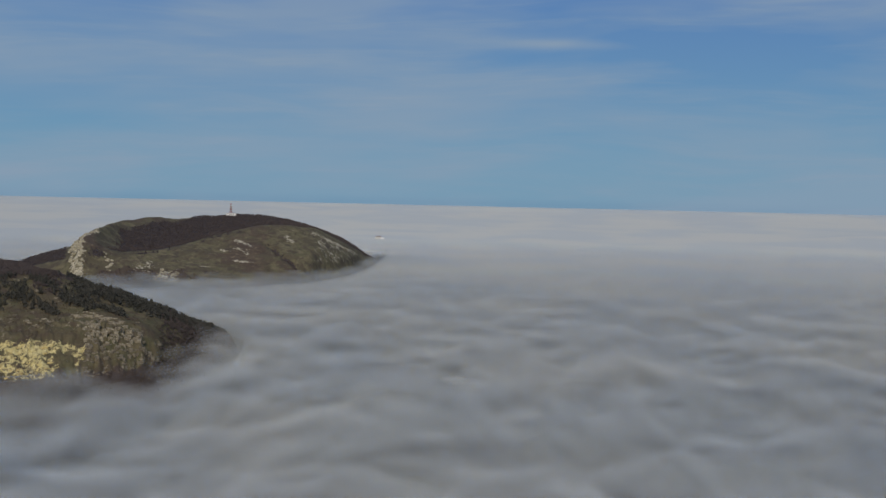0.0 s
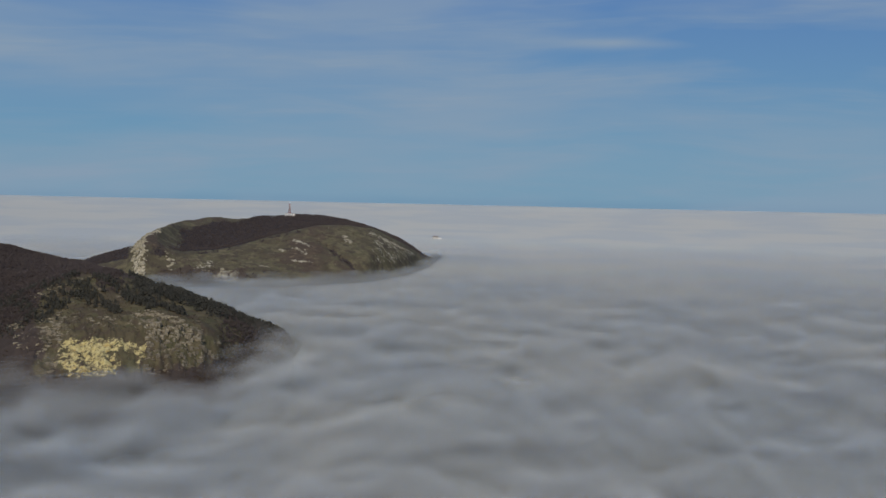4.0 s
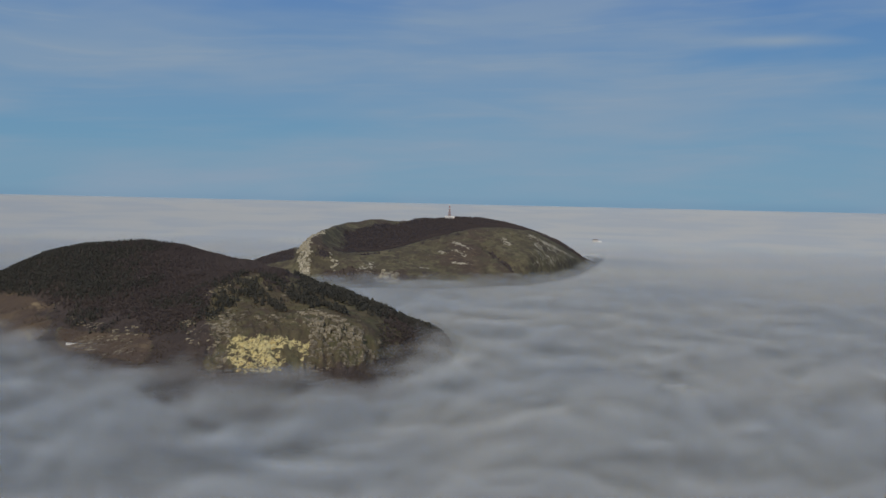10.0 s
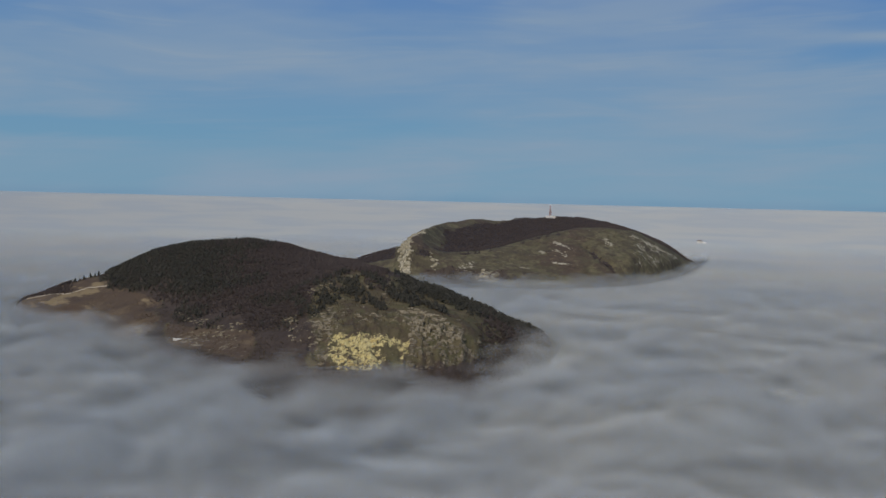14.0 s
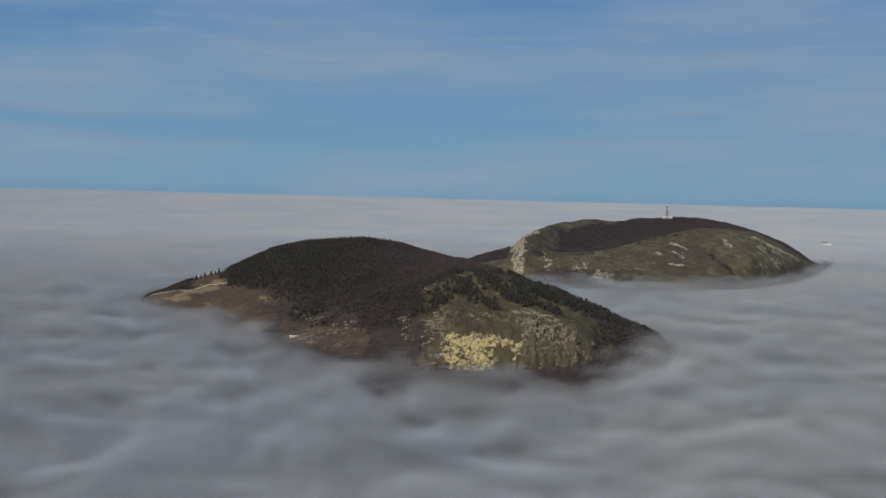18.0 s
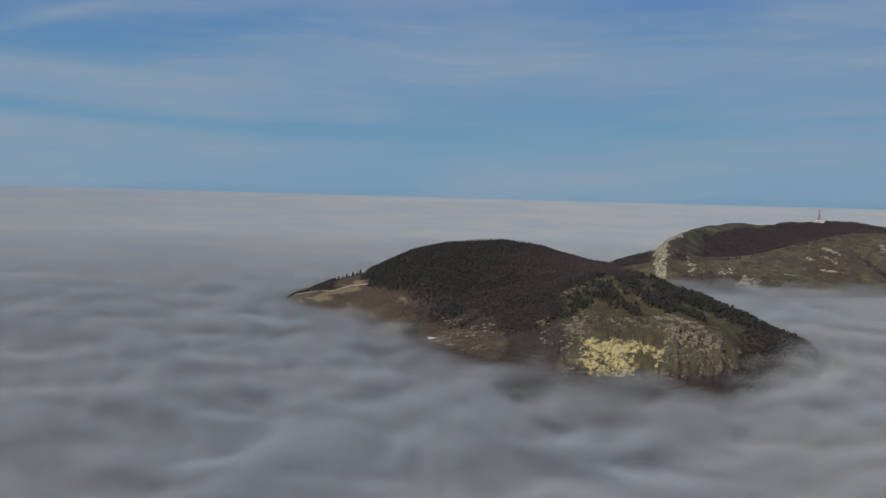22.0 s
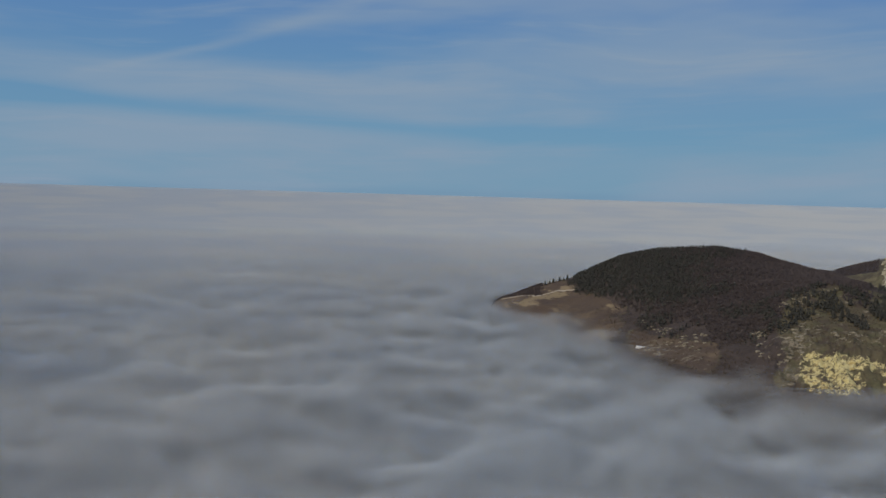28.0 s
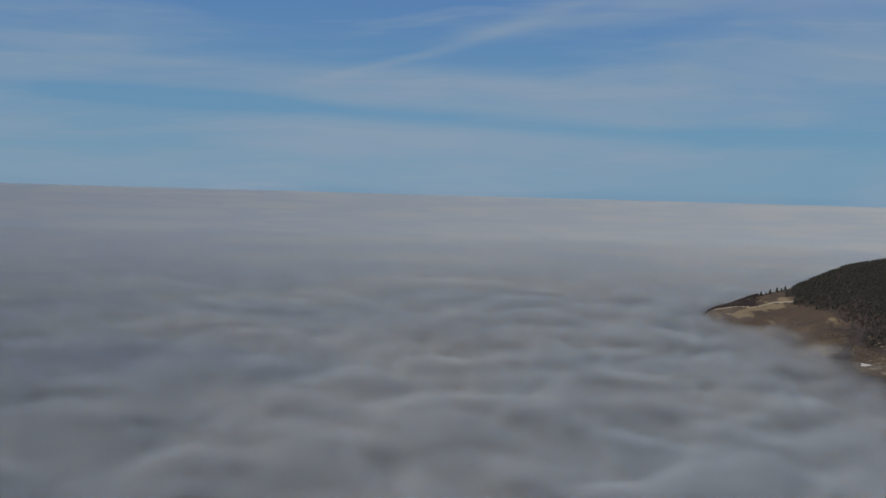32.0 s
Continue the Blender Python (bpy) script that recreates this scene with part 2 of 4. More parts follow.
def cloud_material(name, share):
    m, n = material(name)
    p = n.add("ShaderNodeNewGeometry").outputs["Position"]
    tone = n.noise(p, 0.0035, 3.0, 0.5, 0.5)
    # veil colour raised a little for the light its stacked layers lose
    k = 1.07 if share else 1.0
    c = n.mix(n.ramp(tone, 0.35, 0.65), rgb(0.352 * k, 0.388 * k, 0.412 * k), rgb(0.402 * k, 0.42 * k, 0.412 * k))
    # cauliflower relief, fading out with distance
    curl = n.noise(n.scaled(p, 1, 1, 1.3), 0.019, 4.0, 0.5, 0.4)
    facing = n.add("ShaderNodeBump", None, Height=n.math("MULTIPLY", curl, n.attr("relief")), Strength=1.0, Distance=20.0).outputs[0]
    lifted = n.add("ShaderNodeVectorMath", {"operation": "MULTIPLY_ADD"}, i0=facing, i1=(0.5, 0.5, 0.5), i2=(0.0, 0.0, 0.5)).outputs[0]
    lifted = n.add("ShaderNodeVectorMath", {"operation": "NORMALIZE"}, i0=lifted).outputs[0]
    body = n.add("ShaderNodeBsdfDiffuse", None, Color=c, Roughness=1.0, Normal=lifted).outputs[0]
    glow = n.add("ShaderNodeBsdfTranslucent", None, Color=c).outputs[0]
    body = n.add("ShaderNodeMixShader", None, i0=0.2, i1=body, i2=glow).outputs[0]
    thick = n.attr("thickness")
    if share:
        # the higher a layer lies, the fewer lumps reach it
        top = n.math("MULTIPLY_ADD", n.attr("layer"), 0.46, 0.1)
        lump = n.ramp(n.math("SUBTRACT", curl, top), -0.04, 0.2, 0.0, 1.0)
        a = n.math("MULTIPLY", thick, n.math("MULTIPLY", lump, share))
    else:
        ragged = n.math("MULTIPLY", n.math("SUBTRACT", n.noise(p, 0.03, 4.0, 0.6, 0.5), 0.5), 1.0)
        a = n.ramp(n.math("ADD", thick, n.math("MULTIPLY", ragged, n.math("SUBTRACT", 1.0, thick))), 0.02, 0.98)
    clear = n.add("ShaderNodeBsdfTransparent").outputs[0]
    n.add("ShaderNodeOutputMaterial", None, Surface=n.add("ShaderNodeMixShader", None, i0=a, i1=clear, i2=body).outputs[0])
    return m


cloud_body = cloud_material("cloud_body", 0.0)
cloud_veil = cloud_material("cloud_veil", 0.19)

# ---- smooth random fields ----
_rng = np.random.default_rng(7)
_perm = np.tile(_rng.permutation(1024), 2)
_ang = _rng.uniform(0, 2 * np.pi, 1024)


def gradient_noise(x, y, seed=0):
    """Gradient noise between about -1 and 1."""
    x, y = x + seed * 17.37, y + seed * 9.71
    xi, yi = np.floor(x).astype(np.int64), np.floor(y).astype(np.int64)
    fx, fy = x - xi, y - yi
    u, v = fx ** 3 * (fx * (fx * 6 - 15) + 10), fy ** 3 * (fy * (fy * 6 - 15) + 10)

    def corner(i, j):
        a = _ang[_perm[(_perm[(xi + i) & 1023] + yi + j) & 1023]]
        return np.cos(a) * (fx - i) + np.sin(a) * (fy - j)

    a = corner(0, 0) * (1 - u) + corner(1, 0) * u
    b = corner(0, 1) * (1 - u) + corner(1, 1) * u
    return 1.5 * (a * (1 - v) + b * v)


def fbm(x, y, octaves=4, seed=0, gain=0.5):
    s, k, out = 1.0, 1.0, 0.0
    for o in range(octaves):
        out = out + s * gradient_noise(x * k, y * k, seed + o)
        s, k = s * gain, k * 2.03
    return out


def smooth(x, lo, hi):
    t = np.clip((x - lo) / (hi - lo), 0, 1)
    return t * t * (3 - 2 * t)


# ---- linking ----


def mesh_object(name, verts, faces, mat, parent=None, attrs=None, shade=True, label=""):
    """A mesh object from arrays; every face has the same number of corners."""
    me = bpy.data.meshes.new(name)
    verts, faces = np.asarray(verts, np.float32), np.asarray(faces, np.int32)
    k = faces.shape[1]
    me.vertices.add(len(verts))
    me.vertices.foreach_set("co", verts.ravel())
    me.loops.add(faces.size)
    me.loops.foreach_set("vertex_index", faces.ravel())
    me.polygons.add(len(faces))
    me.polygons.foreach_set("loop_start", np.arange(0, faces.size, k, dtype=np.int32))
    me.polygons.foreach_set("use_smooth", np.full(len(faces), shade))
    for key, v in (attrs or {}).items():
        me.attributes.new(key, "FLOAT", "POINT").data.foreach_set("value", np.asarray(v, np.float32).ravel())
    me.update(calc_edges=True)
    me.materials.append(mat)
    ob = new(name, me)
    ob.parent = parent
    if label:
        ob["label"] = label
    return ob


def part(name, bm, mat, parent=None, label=""):
    me = bpy.data.meshes.new(name)
    bm.to_mesh(me)
    bm.free()
    me.materials.append(mat)
    ob = new(name, me)
    ob.parent = parent
    if label:
        ob["label"] = label
    return ob


def empty(name, m):
    ob = new(name)
    ob.matrix_world = m
    return ob


def grid_faces(rows, cols):
    i = np.arange(rows * cols).reshape(rows, cols)
    return np.stack([i[:-1, :-1], i[1:, :-1], i[1:, 1:], i[:-1, 1:]], -1).reshape(-1, 4)


def polar(az, r, z):
    a = np.radians(az)
    return np.stack([-np.sin(a) * r, np.cos(a) * r, z], -1)


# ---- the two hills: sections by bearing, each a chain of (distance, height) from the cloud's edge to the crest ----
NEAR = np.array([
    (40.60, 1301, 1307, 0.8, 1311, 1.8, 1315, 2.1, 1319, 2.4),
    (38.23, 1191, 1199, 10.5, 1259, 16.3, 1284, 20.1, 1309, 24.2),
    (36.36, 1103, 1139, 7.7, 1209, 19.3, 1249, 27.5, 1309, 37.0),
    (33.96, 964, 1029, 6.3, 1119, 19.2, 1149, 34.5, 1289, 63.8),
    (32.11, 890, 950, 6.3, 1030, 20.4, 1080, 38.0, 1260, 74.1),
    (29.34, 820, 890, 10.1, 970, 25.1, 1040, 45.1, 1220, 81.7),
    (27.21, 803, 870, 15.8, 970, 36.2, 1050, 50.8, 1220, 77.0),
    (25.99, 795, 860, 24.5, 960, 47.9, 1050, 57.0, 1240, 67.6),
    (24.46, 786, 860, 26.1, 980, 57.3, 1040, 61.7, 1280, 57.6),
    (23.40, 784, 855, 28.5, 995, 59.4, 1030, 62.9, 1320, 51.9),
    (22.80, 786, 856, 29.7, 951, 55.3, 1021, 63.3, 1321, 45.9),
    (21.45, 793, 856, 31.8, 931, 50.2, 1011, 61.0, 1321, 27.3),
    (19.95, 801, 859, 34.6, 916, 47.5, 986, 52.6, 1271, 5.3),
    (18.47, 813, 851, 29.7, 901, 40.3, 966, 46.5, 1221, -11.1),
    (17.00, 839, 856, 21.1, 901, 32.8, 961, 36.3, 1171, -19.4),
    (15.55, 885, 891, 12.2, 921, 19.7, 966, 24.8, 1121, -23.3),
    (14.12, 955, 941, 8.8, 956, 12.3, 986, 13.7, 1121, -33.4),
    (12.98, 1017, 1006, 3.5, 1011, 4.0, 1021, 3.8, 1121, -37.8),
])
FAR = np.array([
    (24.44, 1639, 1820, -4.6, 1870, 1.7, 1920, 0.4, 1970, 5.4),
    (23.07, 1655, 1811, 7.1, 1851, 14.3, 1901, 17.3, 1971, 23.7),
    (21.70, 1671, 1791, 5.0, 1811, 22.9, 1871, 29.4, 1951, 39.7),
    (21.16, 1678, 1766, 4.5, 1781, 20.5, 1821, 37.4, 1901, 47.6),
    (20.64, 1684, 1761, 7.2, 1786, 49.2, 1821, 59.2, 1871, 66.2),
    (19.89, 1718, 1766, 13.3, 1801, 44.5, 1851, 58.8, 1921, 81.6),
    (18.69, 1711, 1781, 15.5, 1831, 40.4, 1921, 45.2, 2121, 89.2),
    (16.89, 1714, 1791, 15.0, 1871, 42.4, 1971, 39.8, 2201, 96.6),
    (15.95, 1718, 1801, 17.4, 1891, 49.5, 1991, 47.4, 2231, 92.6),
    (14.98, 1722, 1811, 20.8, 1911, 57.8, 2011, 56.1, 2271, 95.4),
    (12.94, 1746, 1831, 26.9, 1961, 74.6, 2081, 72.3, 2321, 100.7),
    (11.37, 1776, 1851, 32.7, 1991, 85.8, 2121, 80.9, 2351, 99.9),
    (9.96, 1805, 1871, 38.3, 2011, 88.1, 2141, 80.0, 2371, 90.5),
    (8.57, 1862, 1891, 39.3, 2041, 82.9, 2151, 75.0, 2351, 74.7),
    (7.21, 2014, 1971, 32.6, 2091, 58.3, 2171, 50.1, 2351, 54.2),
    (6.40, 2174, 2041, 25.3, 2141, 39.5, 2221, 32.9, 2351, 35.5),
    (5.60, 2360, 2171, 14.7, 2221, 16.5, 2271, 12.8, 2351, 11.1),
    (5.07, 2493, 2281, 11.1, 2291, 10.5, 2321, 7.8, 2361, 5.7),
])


class Hill:
    """A height field over bearing and distance, with a coordinate u that counts along each section (0 at the cloud, 4 at the crest)."""

    def __init__(self, table, az0, az1, naz, r0, r1, nr, soft, drop, foot, toe, fall):
        t = table[np.argsort(table[:, 0])]
        self.az, self.r = np.linspace(az0, az1, naz), np.linspace(r0, r1, nr)
        self.z, self.u = np.empty((naz, nr)), np.empty((naz, nr))
        cols = [np.interp(self.az, t[:, 0], t[:, k]) for k in range(t.shape[1])]
        cols[1] = np.minimum(cols[1], cols[2] - 12)
        out = np.maximum(np.maximum(t[0, 0] - self.az, self.az - t[-1, 0]), 0)
        for i in range(naz):
            c = [col[i] for col in cols]
            rs = [c[1] - toe, c[1] - foot, c[1], c[2], c[4], c[6], c[8], c[8] + 120, c[8] + 400]
            zs = [-60, -26, -2, c[3], c[5], c[7], c[9], c[9] - drop, -60]
            for k in range(1, len(rs)):
                rs[k] = max(rs[k], rs[k - 1] + 3)
            self.z[i] = np.interp(self.r, rs, zs) - out[i] * fall
            self.u[i] = np.interp(self.r, rs, [-2, -1, 0, 1, 2, 3, 4, 5, 6])
        k = np.exp(-0.5 * (np.arange(-12, 13) / soft) ** 2)
        k /= k.sum()
        for axis in (0, 1):
            pad = [(12, 12) if a == axis else (0, 0) for a in (0, 1)]
            self.z = np.apply_along_axis(lambda v: np.convolve(v, k, "valid"), axis, np.pad(self.z, pad, "edge"))
        self.A, self.R = np.meshgrid(self.az, self.r, indexing="ij")
        self.X, self.Y = polar(self.A, self.R, self.R * 0)[..., 0], polar(self.A, self.R, self.R * 0)[..., 1]

    def sample(self, field, az, r):
        """field at bearings and distances; outside the patch, its edge."""
        i = np.clip((az - self.az[0]) / (self.az[1] - self.az[0]), 0, len(self.az) - 1.001)
        j = np.clip((r - self.r[0]) / (self.r[1] - self.r[0]), 0, len(self.r) - 1.001)
        a, b = i.astype(int), j.astype(int)
        fa, fb = i - a, j - b
        return ((field[a, b] * (1 - fb) + field[a, b + 1] * fb) * (1 - fa) + (field[a + 1, b] * (1 - fb) + field[a + 1, b + 1] * fb) * fa)

    def inside(self, az, r):
        return (az > self.az[0]) & (az < self.az[-1]) & (r > self.r[0]) & (r < self.r[-1])


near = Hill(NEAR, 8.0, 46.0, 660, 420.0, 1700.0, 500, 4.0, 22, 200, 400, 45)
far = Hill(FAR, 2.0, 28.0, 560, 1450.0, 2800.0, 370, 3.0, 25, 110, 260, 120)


def band(x, lo, hi, s):
    return smooth(x, lo - s, lo + s) * (1 - smooth(x, hi - s, hi + s))


# near hill: cover
A, U, Z, X, Y = near.A, near.u, near.z, near.X, near.Y
n1, n2, n3 = fbm(X / 90, Y / 90, 4, 3), fbm(X / 32, Y / 32, 4, 11), fbm(X / 12, Y / 12, 3, 21)
edge = 33.6 + 2.7 * smooth(U + 0.2 * n1, 2.2, 2.6)
knoll = band(A + 0.4 * n1, 28.9, 33.4, 0.4) * band(U + 0.15 * n2, 0.3, 1.35, 0.15)
MEADOWS = [(34.3, 1.97, 0.75, 0.2), (35.3, 2.6, 0.5, 0.25), (37.6, 2.3, 0.9, 0.35), (39.0, 1.4, 0.8, 0.35), (36.7, 3.0, 0.6, 0.3), (38.4, 1.9, 0.6, 0.3)]
meadow = sum(np.exp(-((A - a + 0.2 * n2) / wa) ** 2 - ((U - u + 0.12 * n3) / wu) ** 2) for a, u, wa, wu in MEADOWS)
near_heath = np.clip(smooth(A + 0.7 * n1 - edge, 0.0, 1.0) + 0.75 * knoll + 1.2 * meadow, 0, 1)
spur = band(A + 0.6 * n1, 15.2, 25.9, 0.5)
grass = spur * (1 - smooth(U + 0.25 * n2, 2.5, 2.9))
n4 = fbm(X / 5.5, Y / 5.5, 2, 29)
rocky = 0.2 * band(A, 15.6, 20.6, 0.5) * band(U, 0.1, 1.35, 0.2) + 0.34 * band(A, 24.4, 26.6, 0.4) * band(U, 0.2, 1.3, 0.3) + 0.36 * band(A, 29.3, 33.0, 0.6) * band(U, 0.35, 1.2, 0.2)
ledge = 0.3 * band(A, 18.0, 26.0, 0.5) * (np.exp(-((U - 1.15 + 0.12 * n2) / 0.1) ** 2) + np.exp(-((U - 1.9 + 0.12 * n2) / 0.07) ** 2))
near_rock = np.clip(rocky * (0.75 + 0.5 * n2) + ledge * (0.6 + 0.6 * n3) + 0.15 * n4 * (rocky > 0.1) + 0.14 * spur * (U < 2.7), 0, 1) * smooth(U, -0.15, 0.1)
az_y, z_y = A + 0.35 * n3 + 0.2 * n2, Z + 3.0 * n3 + 2.0 * n2
lobe = band(az_y, 21.8, 24.7, 0.35) * band(z_y, 3.0, 24.0, 3.0)
lobe = np.maximum(lobe, band(az_y, 20.5, 22.2, 0.25) * band(z_y, 14.0, 22.0, 2.5))
lobe = np.maximum(lobe, band(az_y, 20.6, 21.05, 0.2) * band(z_y, 3.0, 17.0, 2.5))
lobe = np.maximum(lobe, 0.8 * band(az_y, 24.5, 25.0, 0.2) * band(z_y, 7.0, 14.0, 2.0))
near_yellow = np.clip(0.58 * lobe + 0.2 * n3 * (lobe > 0.05), 0, 1)
near_tan = near_heath * np.clip(0.2 + 0.4 * fbm(A * 0.8, Z / 4.5, 3, 45) + 0.5 * meadow, 0, 1)
foot = band(A, 10, 34, 0.4) * (1 - smooth(U + 0.15 * n2, 0.05, 0.25))
near_forest = np.clip(1 - near_heath - grass + foot, 0, 1)
# relief
cliff = band(A, 15.8, 26.6, 0.6) * band(U, 0.05, 1.15, 0.15)
ledges = np.abs(gradient_noise(A * 1.3 + 0.5 * n2, Z / 16 + 0.4 * n2, 31)) * 5.5 + np.abs(gradient_noise(A * 3.2 + 0.4 * n3, Z / 7, 33)) * 2.4
ribs = np.abs(gradient_noise(A * 1.7 + 0.25 * n2, Z / 70, 37)) * 5.0 * band(A, 16.2, 20.6, 0.4) * band(U, 0.1, 1.15, 0.15)
near.z = Z + ribs - 1.5 * (ribs > 0) + 2.5 * n1 * smooth(U, 0.5, 1.5) * (1 - smooth(U, 3, 3.8)) + 0.9 * n2 + 0.35 * n3 + cliff * (0.85 * ledges - 2.2 + 1.2 * n3 + 0.8 * np.sin(Z * 1.5 + 2.0 * n2))

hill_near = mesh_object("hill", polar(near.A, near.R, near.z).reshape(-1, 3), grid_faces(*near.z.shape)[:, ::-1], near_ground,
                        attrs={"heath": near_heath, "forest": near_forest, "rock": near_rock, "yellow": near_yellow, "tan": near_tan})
tagged(hill_near, "dark wooded limestone hill with a yellow rock face above fog", "hill", "", "structure")

# far hill: cover
A, U, Z, X, Y = far.A, far.u, far.z, far.X, far.Y
m1, m2, m3 = fbm(X / 120, Y / 120, 4, 5), fbm(X / 45, Y / 45, 4, 15), fbm(X / 18, Y / 18, 3, 25)
wood = smooth(U + 0.12 * m2, 2.05, 2.25) * (1 - smooth(A + 0.4 * m2, 18.4, 19.2)) * (1 - smooth(U + 0.1 * m2 - np.interp(A, [14.4, 15.4, 18.7, 19.6], [4.2, 3.9, 3.6, 3.1]), -0.06, 0.06))
gully = np.exp(-((A - 8.6 - 1.75 * U + 0.12 * m3) / 0.2) ** 2) * band(U + 0.1 * m3, -0.5, 1.4, 0.1) * (0.45 + 0.55 * smooth(m2 + m3, -0.6, 0.1))
shoulder = smooth(A, 21.2, 21.6) * smooth(U + 0.2 * m2, 2.2, 2.6)
low_scrub = band(A, 15.5, 19.8, 0.4) * band(U + 0.3 * m2, 0.0, 0.9, 0.2)
hedge = np.exp(-((U - 1.95 + 0.05 * m3) / 0.09) ** 2) * smooth(A, 10.5, 12.0) * (1 - smooth(A, 17.8, 18.4)) * smooth(m3 + 0.5 * m2, -0.1, 0.35)
clump = np.exp(-((A - 19.85 + 0.2 * m3) / 0.42) ** 2 - ((U - 2.0 + 0.2 * m2) / 0.35) ** 2)
thicket = np.exp(-((A - 14.6 + 0.3 * m3 + 0.5 * U) / 0.9) ** 2 - ((U - 0.35 + 0.15 * m2) / 0.3) ** 2) * smooth(m2 + m3, -0.5, 0.2)
far_forest = np.clip(wood + 0.9 * gully + shoulder + 0.36 * low_scrub + 0.8 * hedge + clump + 0.7 * thicket, 0, 1)
far_heath = np.clip(0.8 * low_scrub + 0.32 + 0.4 * m1 + 0.15 * m2, 0, 1)
cliff_left = band(A, 20.55, 21.15, 0.12) * band(U, 0.3, 3.9, 0.2)
crest_rubble = 0.42 * band(A, 19.75, 20.6, 0.15) * band(U, 3.45, 4.2, 0.1)
crag = np.exp(-((A - 19.2) / 0.3) ** 2 - ((U - 1.25) / 0.6) ** 2)
outcrops = 0.5 * band(A, 15.7, 17.0, 0.2) * band(U, 0.05, 0.8, 0.2) + 0.36 * band(A, 17.0, 18.0, 0.3) * band(U, 0.7, 1.5, 0.2) + 0.34 * crag


def stripe(a0, u0, a1, u1, wide):
    """Nearness to a line on the slope, in bearing and section coordinates."""
    du, da = (u1 - u0) * 90.0, (a1 - a0) * 33.0
    k = np.clip(((A - a0) * 33.0 * da + (U - u0) * 90.0 * du) / (da * da + du * du), 0, 1)
    return np.exp(-(((A - a0) * 33.0 - k * da) ** 2 + ((U - u0) * 90.0 - k * du) ** 2) / wide ** 2)


SCREES = [(12.75, 1.64, 11.9, 1.32, 5.0), (12.8, 1.4, 12.15, 1.14, 4.0), (13.55, 1.44, 13.2, 1.33, 4.0), (12.9, 0.98, 11.9, 0.76, 5.0),
          (10.05, 1.55, 9.85, 1.42, 7.0), (14.6, 0.9, 14.1, 0.8, 4.0)]
RIDGE_ROCK = [(8.6, 1.76, 7.6, 1.66, 8.0), (7.6, 1.66, 6.6, 1.52, 10.0)]
screes = 0.62 * sum(stripe(*q) for q in SCREES) + 0.52 * sum(stripe(*q) for q in RIDGE_ROCK)
screes2 = 0.34 * band(A, 6.2, 8.6, 0.4) * band(U, 0.8, 1.6, 0.2)
far_rock = np.clip(cliff_left * (0.6 + 0.4 * m3) + crest_rubble * (1 + 0.6 * m3) + outcrops * (1 + 0.6 * m3) + screes * (0.85 + 0.4 * m3) + screes2 * (0.8 + 0.6 * m3), 0, 1)
far_tan = np.clip(0.2 + 0.2 * m1, 0, 1)
far.z = Z + 2.6 * fbm(A * 0.9, U * 0.5, 3, 57) * band(A, 13.4, 19.6, 0.4) * smooth(U, 3.0, 3.9) + 2.2 * m1 * (1 - smooth(U, 3.2, 3.9)) + 1.2 * m2 + 0.5 * m3 - 8 * gully + cliff_left * (np.abs(gradient_noise(A * 6, Z / 18, 51)) * 7 - 2)
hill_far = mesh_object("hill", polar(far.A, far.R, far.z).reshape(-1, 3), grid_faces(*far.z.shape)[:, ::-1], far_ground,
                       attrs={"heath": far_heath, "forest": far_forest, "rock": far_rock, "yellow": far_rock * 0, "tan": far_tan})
tagged(hill_far, "olive grassy hill with pale cliffs and a dark wood on top", "hill", "", "structure")


def ground_at(az, r):
    az, r = np.asarray(az, float), np.asarray(r, float)
    zn = np.where(near.inside(az, r), near.sample(near.z, az, r), -60.0)
    zf = np.where(far.inside(az, r), far.sample(far.z, az, r), -60.0)
    return np.maximum(zn, zf)


# ---- valley floor under the clouds ----
ang = np.linspace(0, 2 * np.pi, 97)[:-1]
floor_v = np.concatenate([[(0, 0, -62)], np.stack([np.cos(ang) * 4980, np.sin(ang) * 4980, ang * 0 - 62], -1)])
idx = np.arange(96)
floor_ob = mesh_object("ground", floor_v, np.stack([idx * 0, idx + 1, (idx + 1) % 96 + 1], -1), soil_mat)
tagged(floor_ob, "dull dark wooded valley floor hidden under the fog", "ground", "", "structure")

# ---- the cloud sea ----


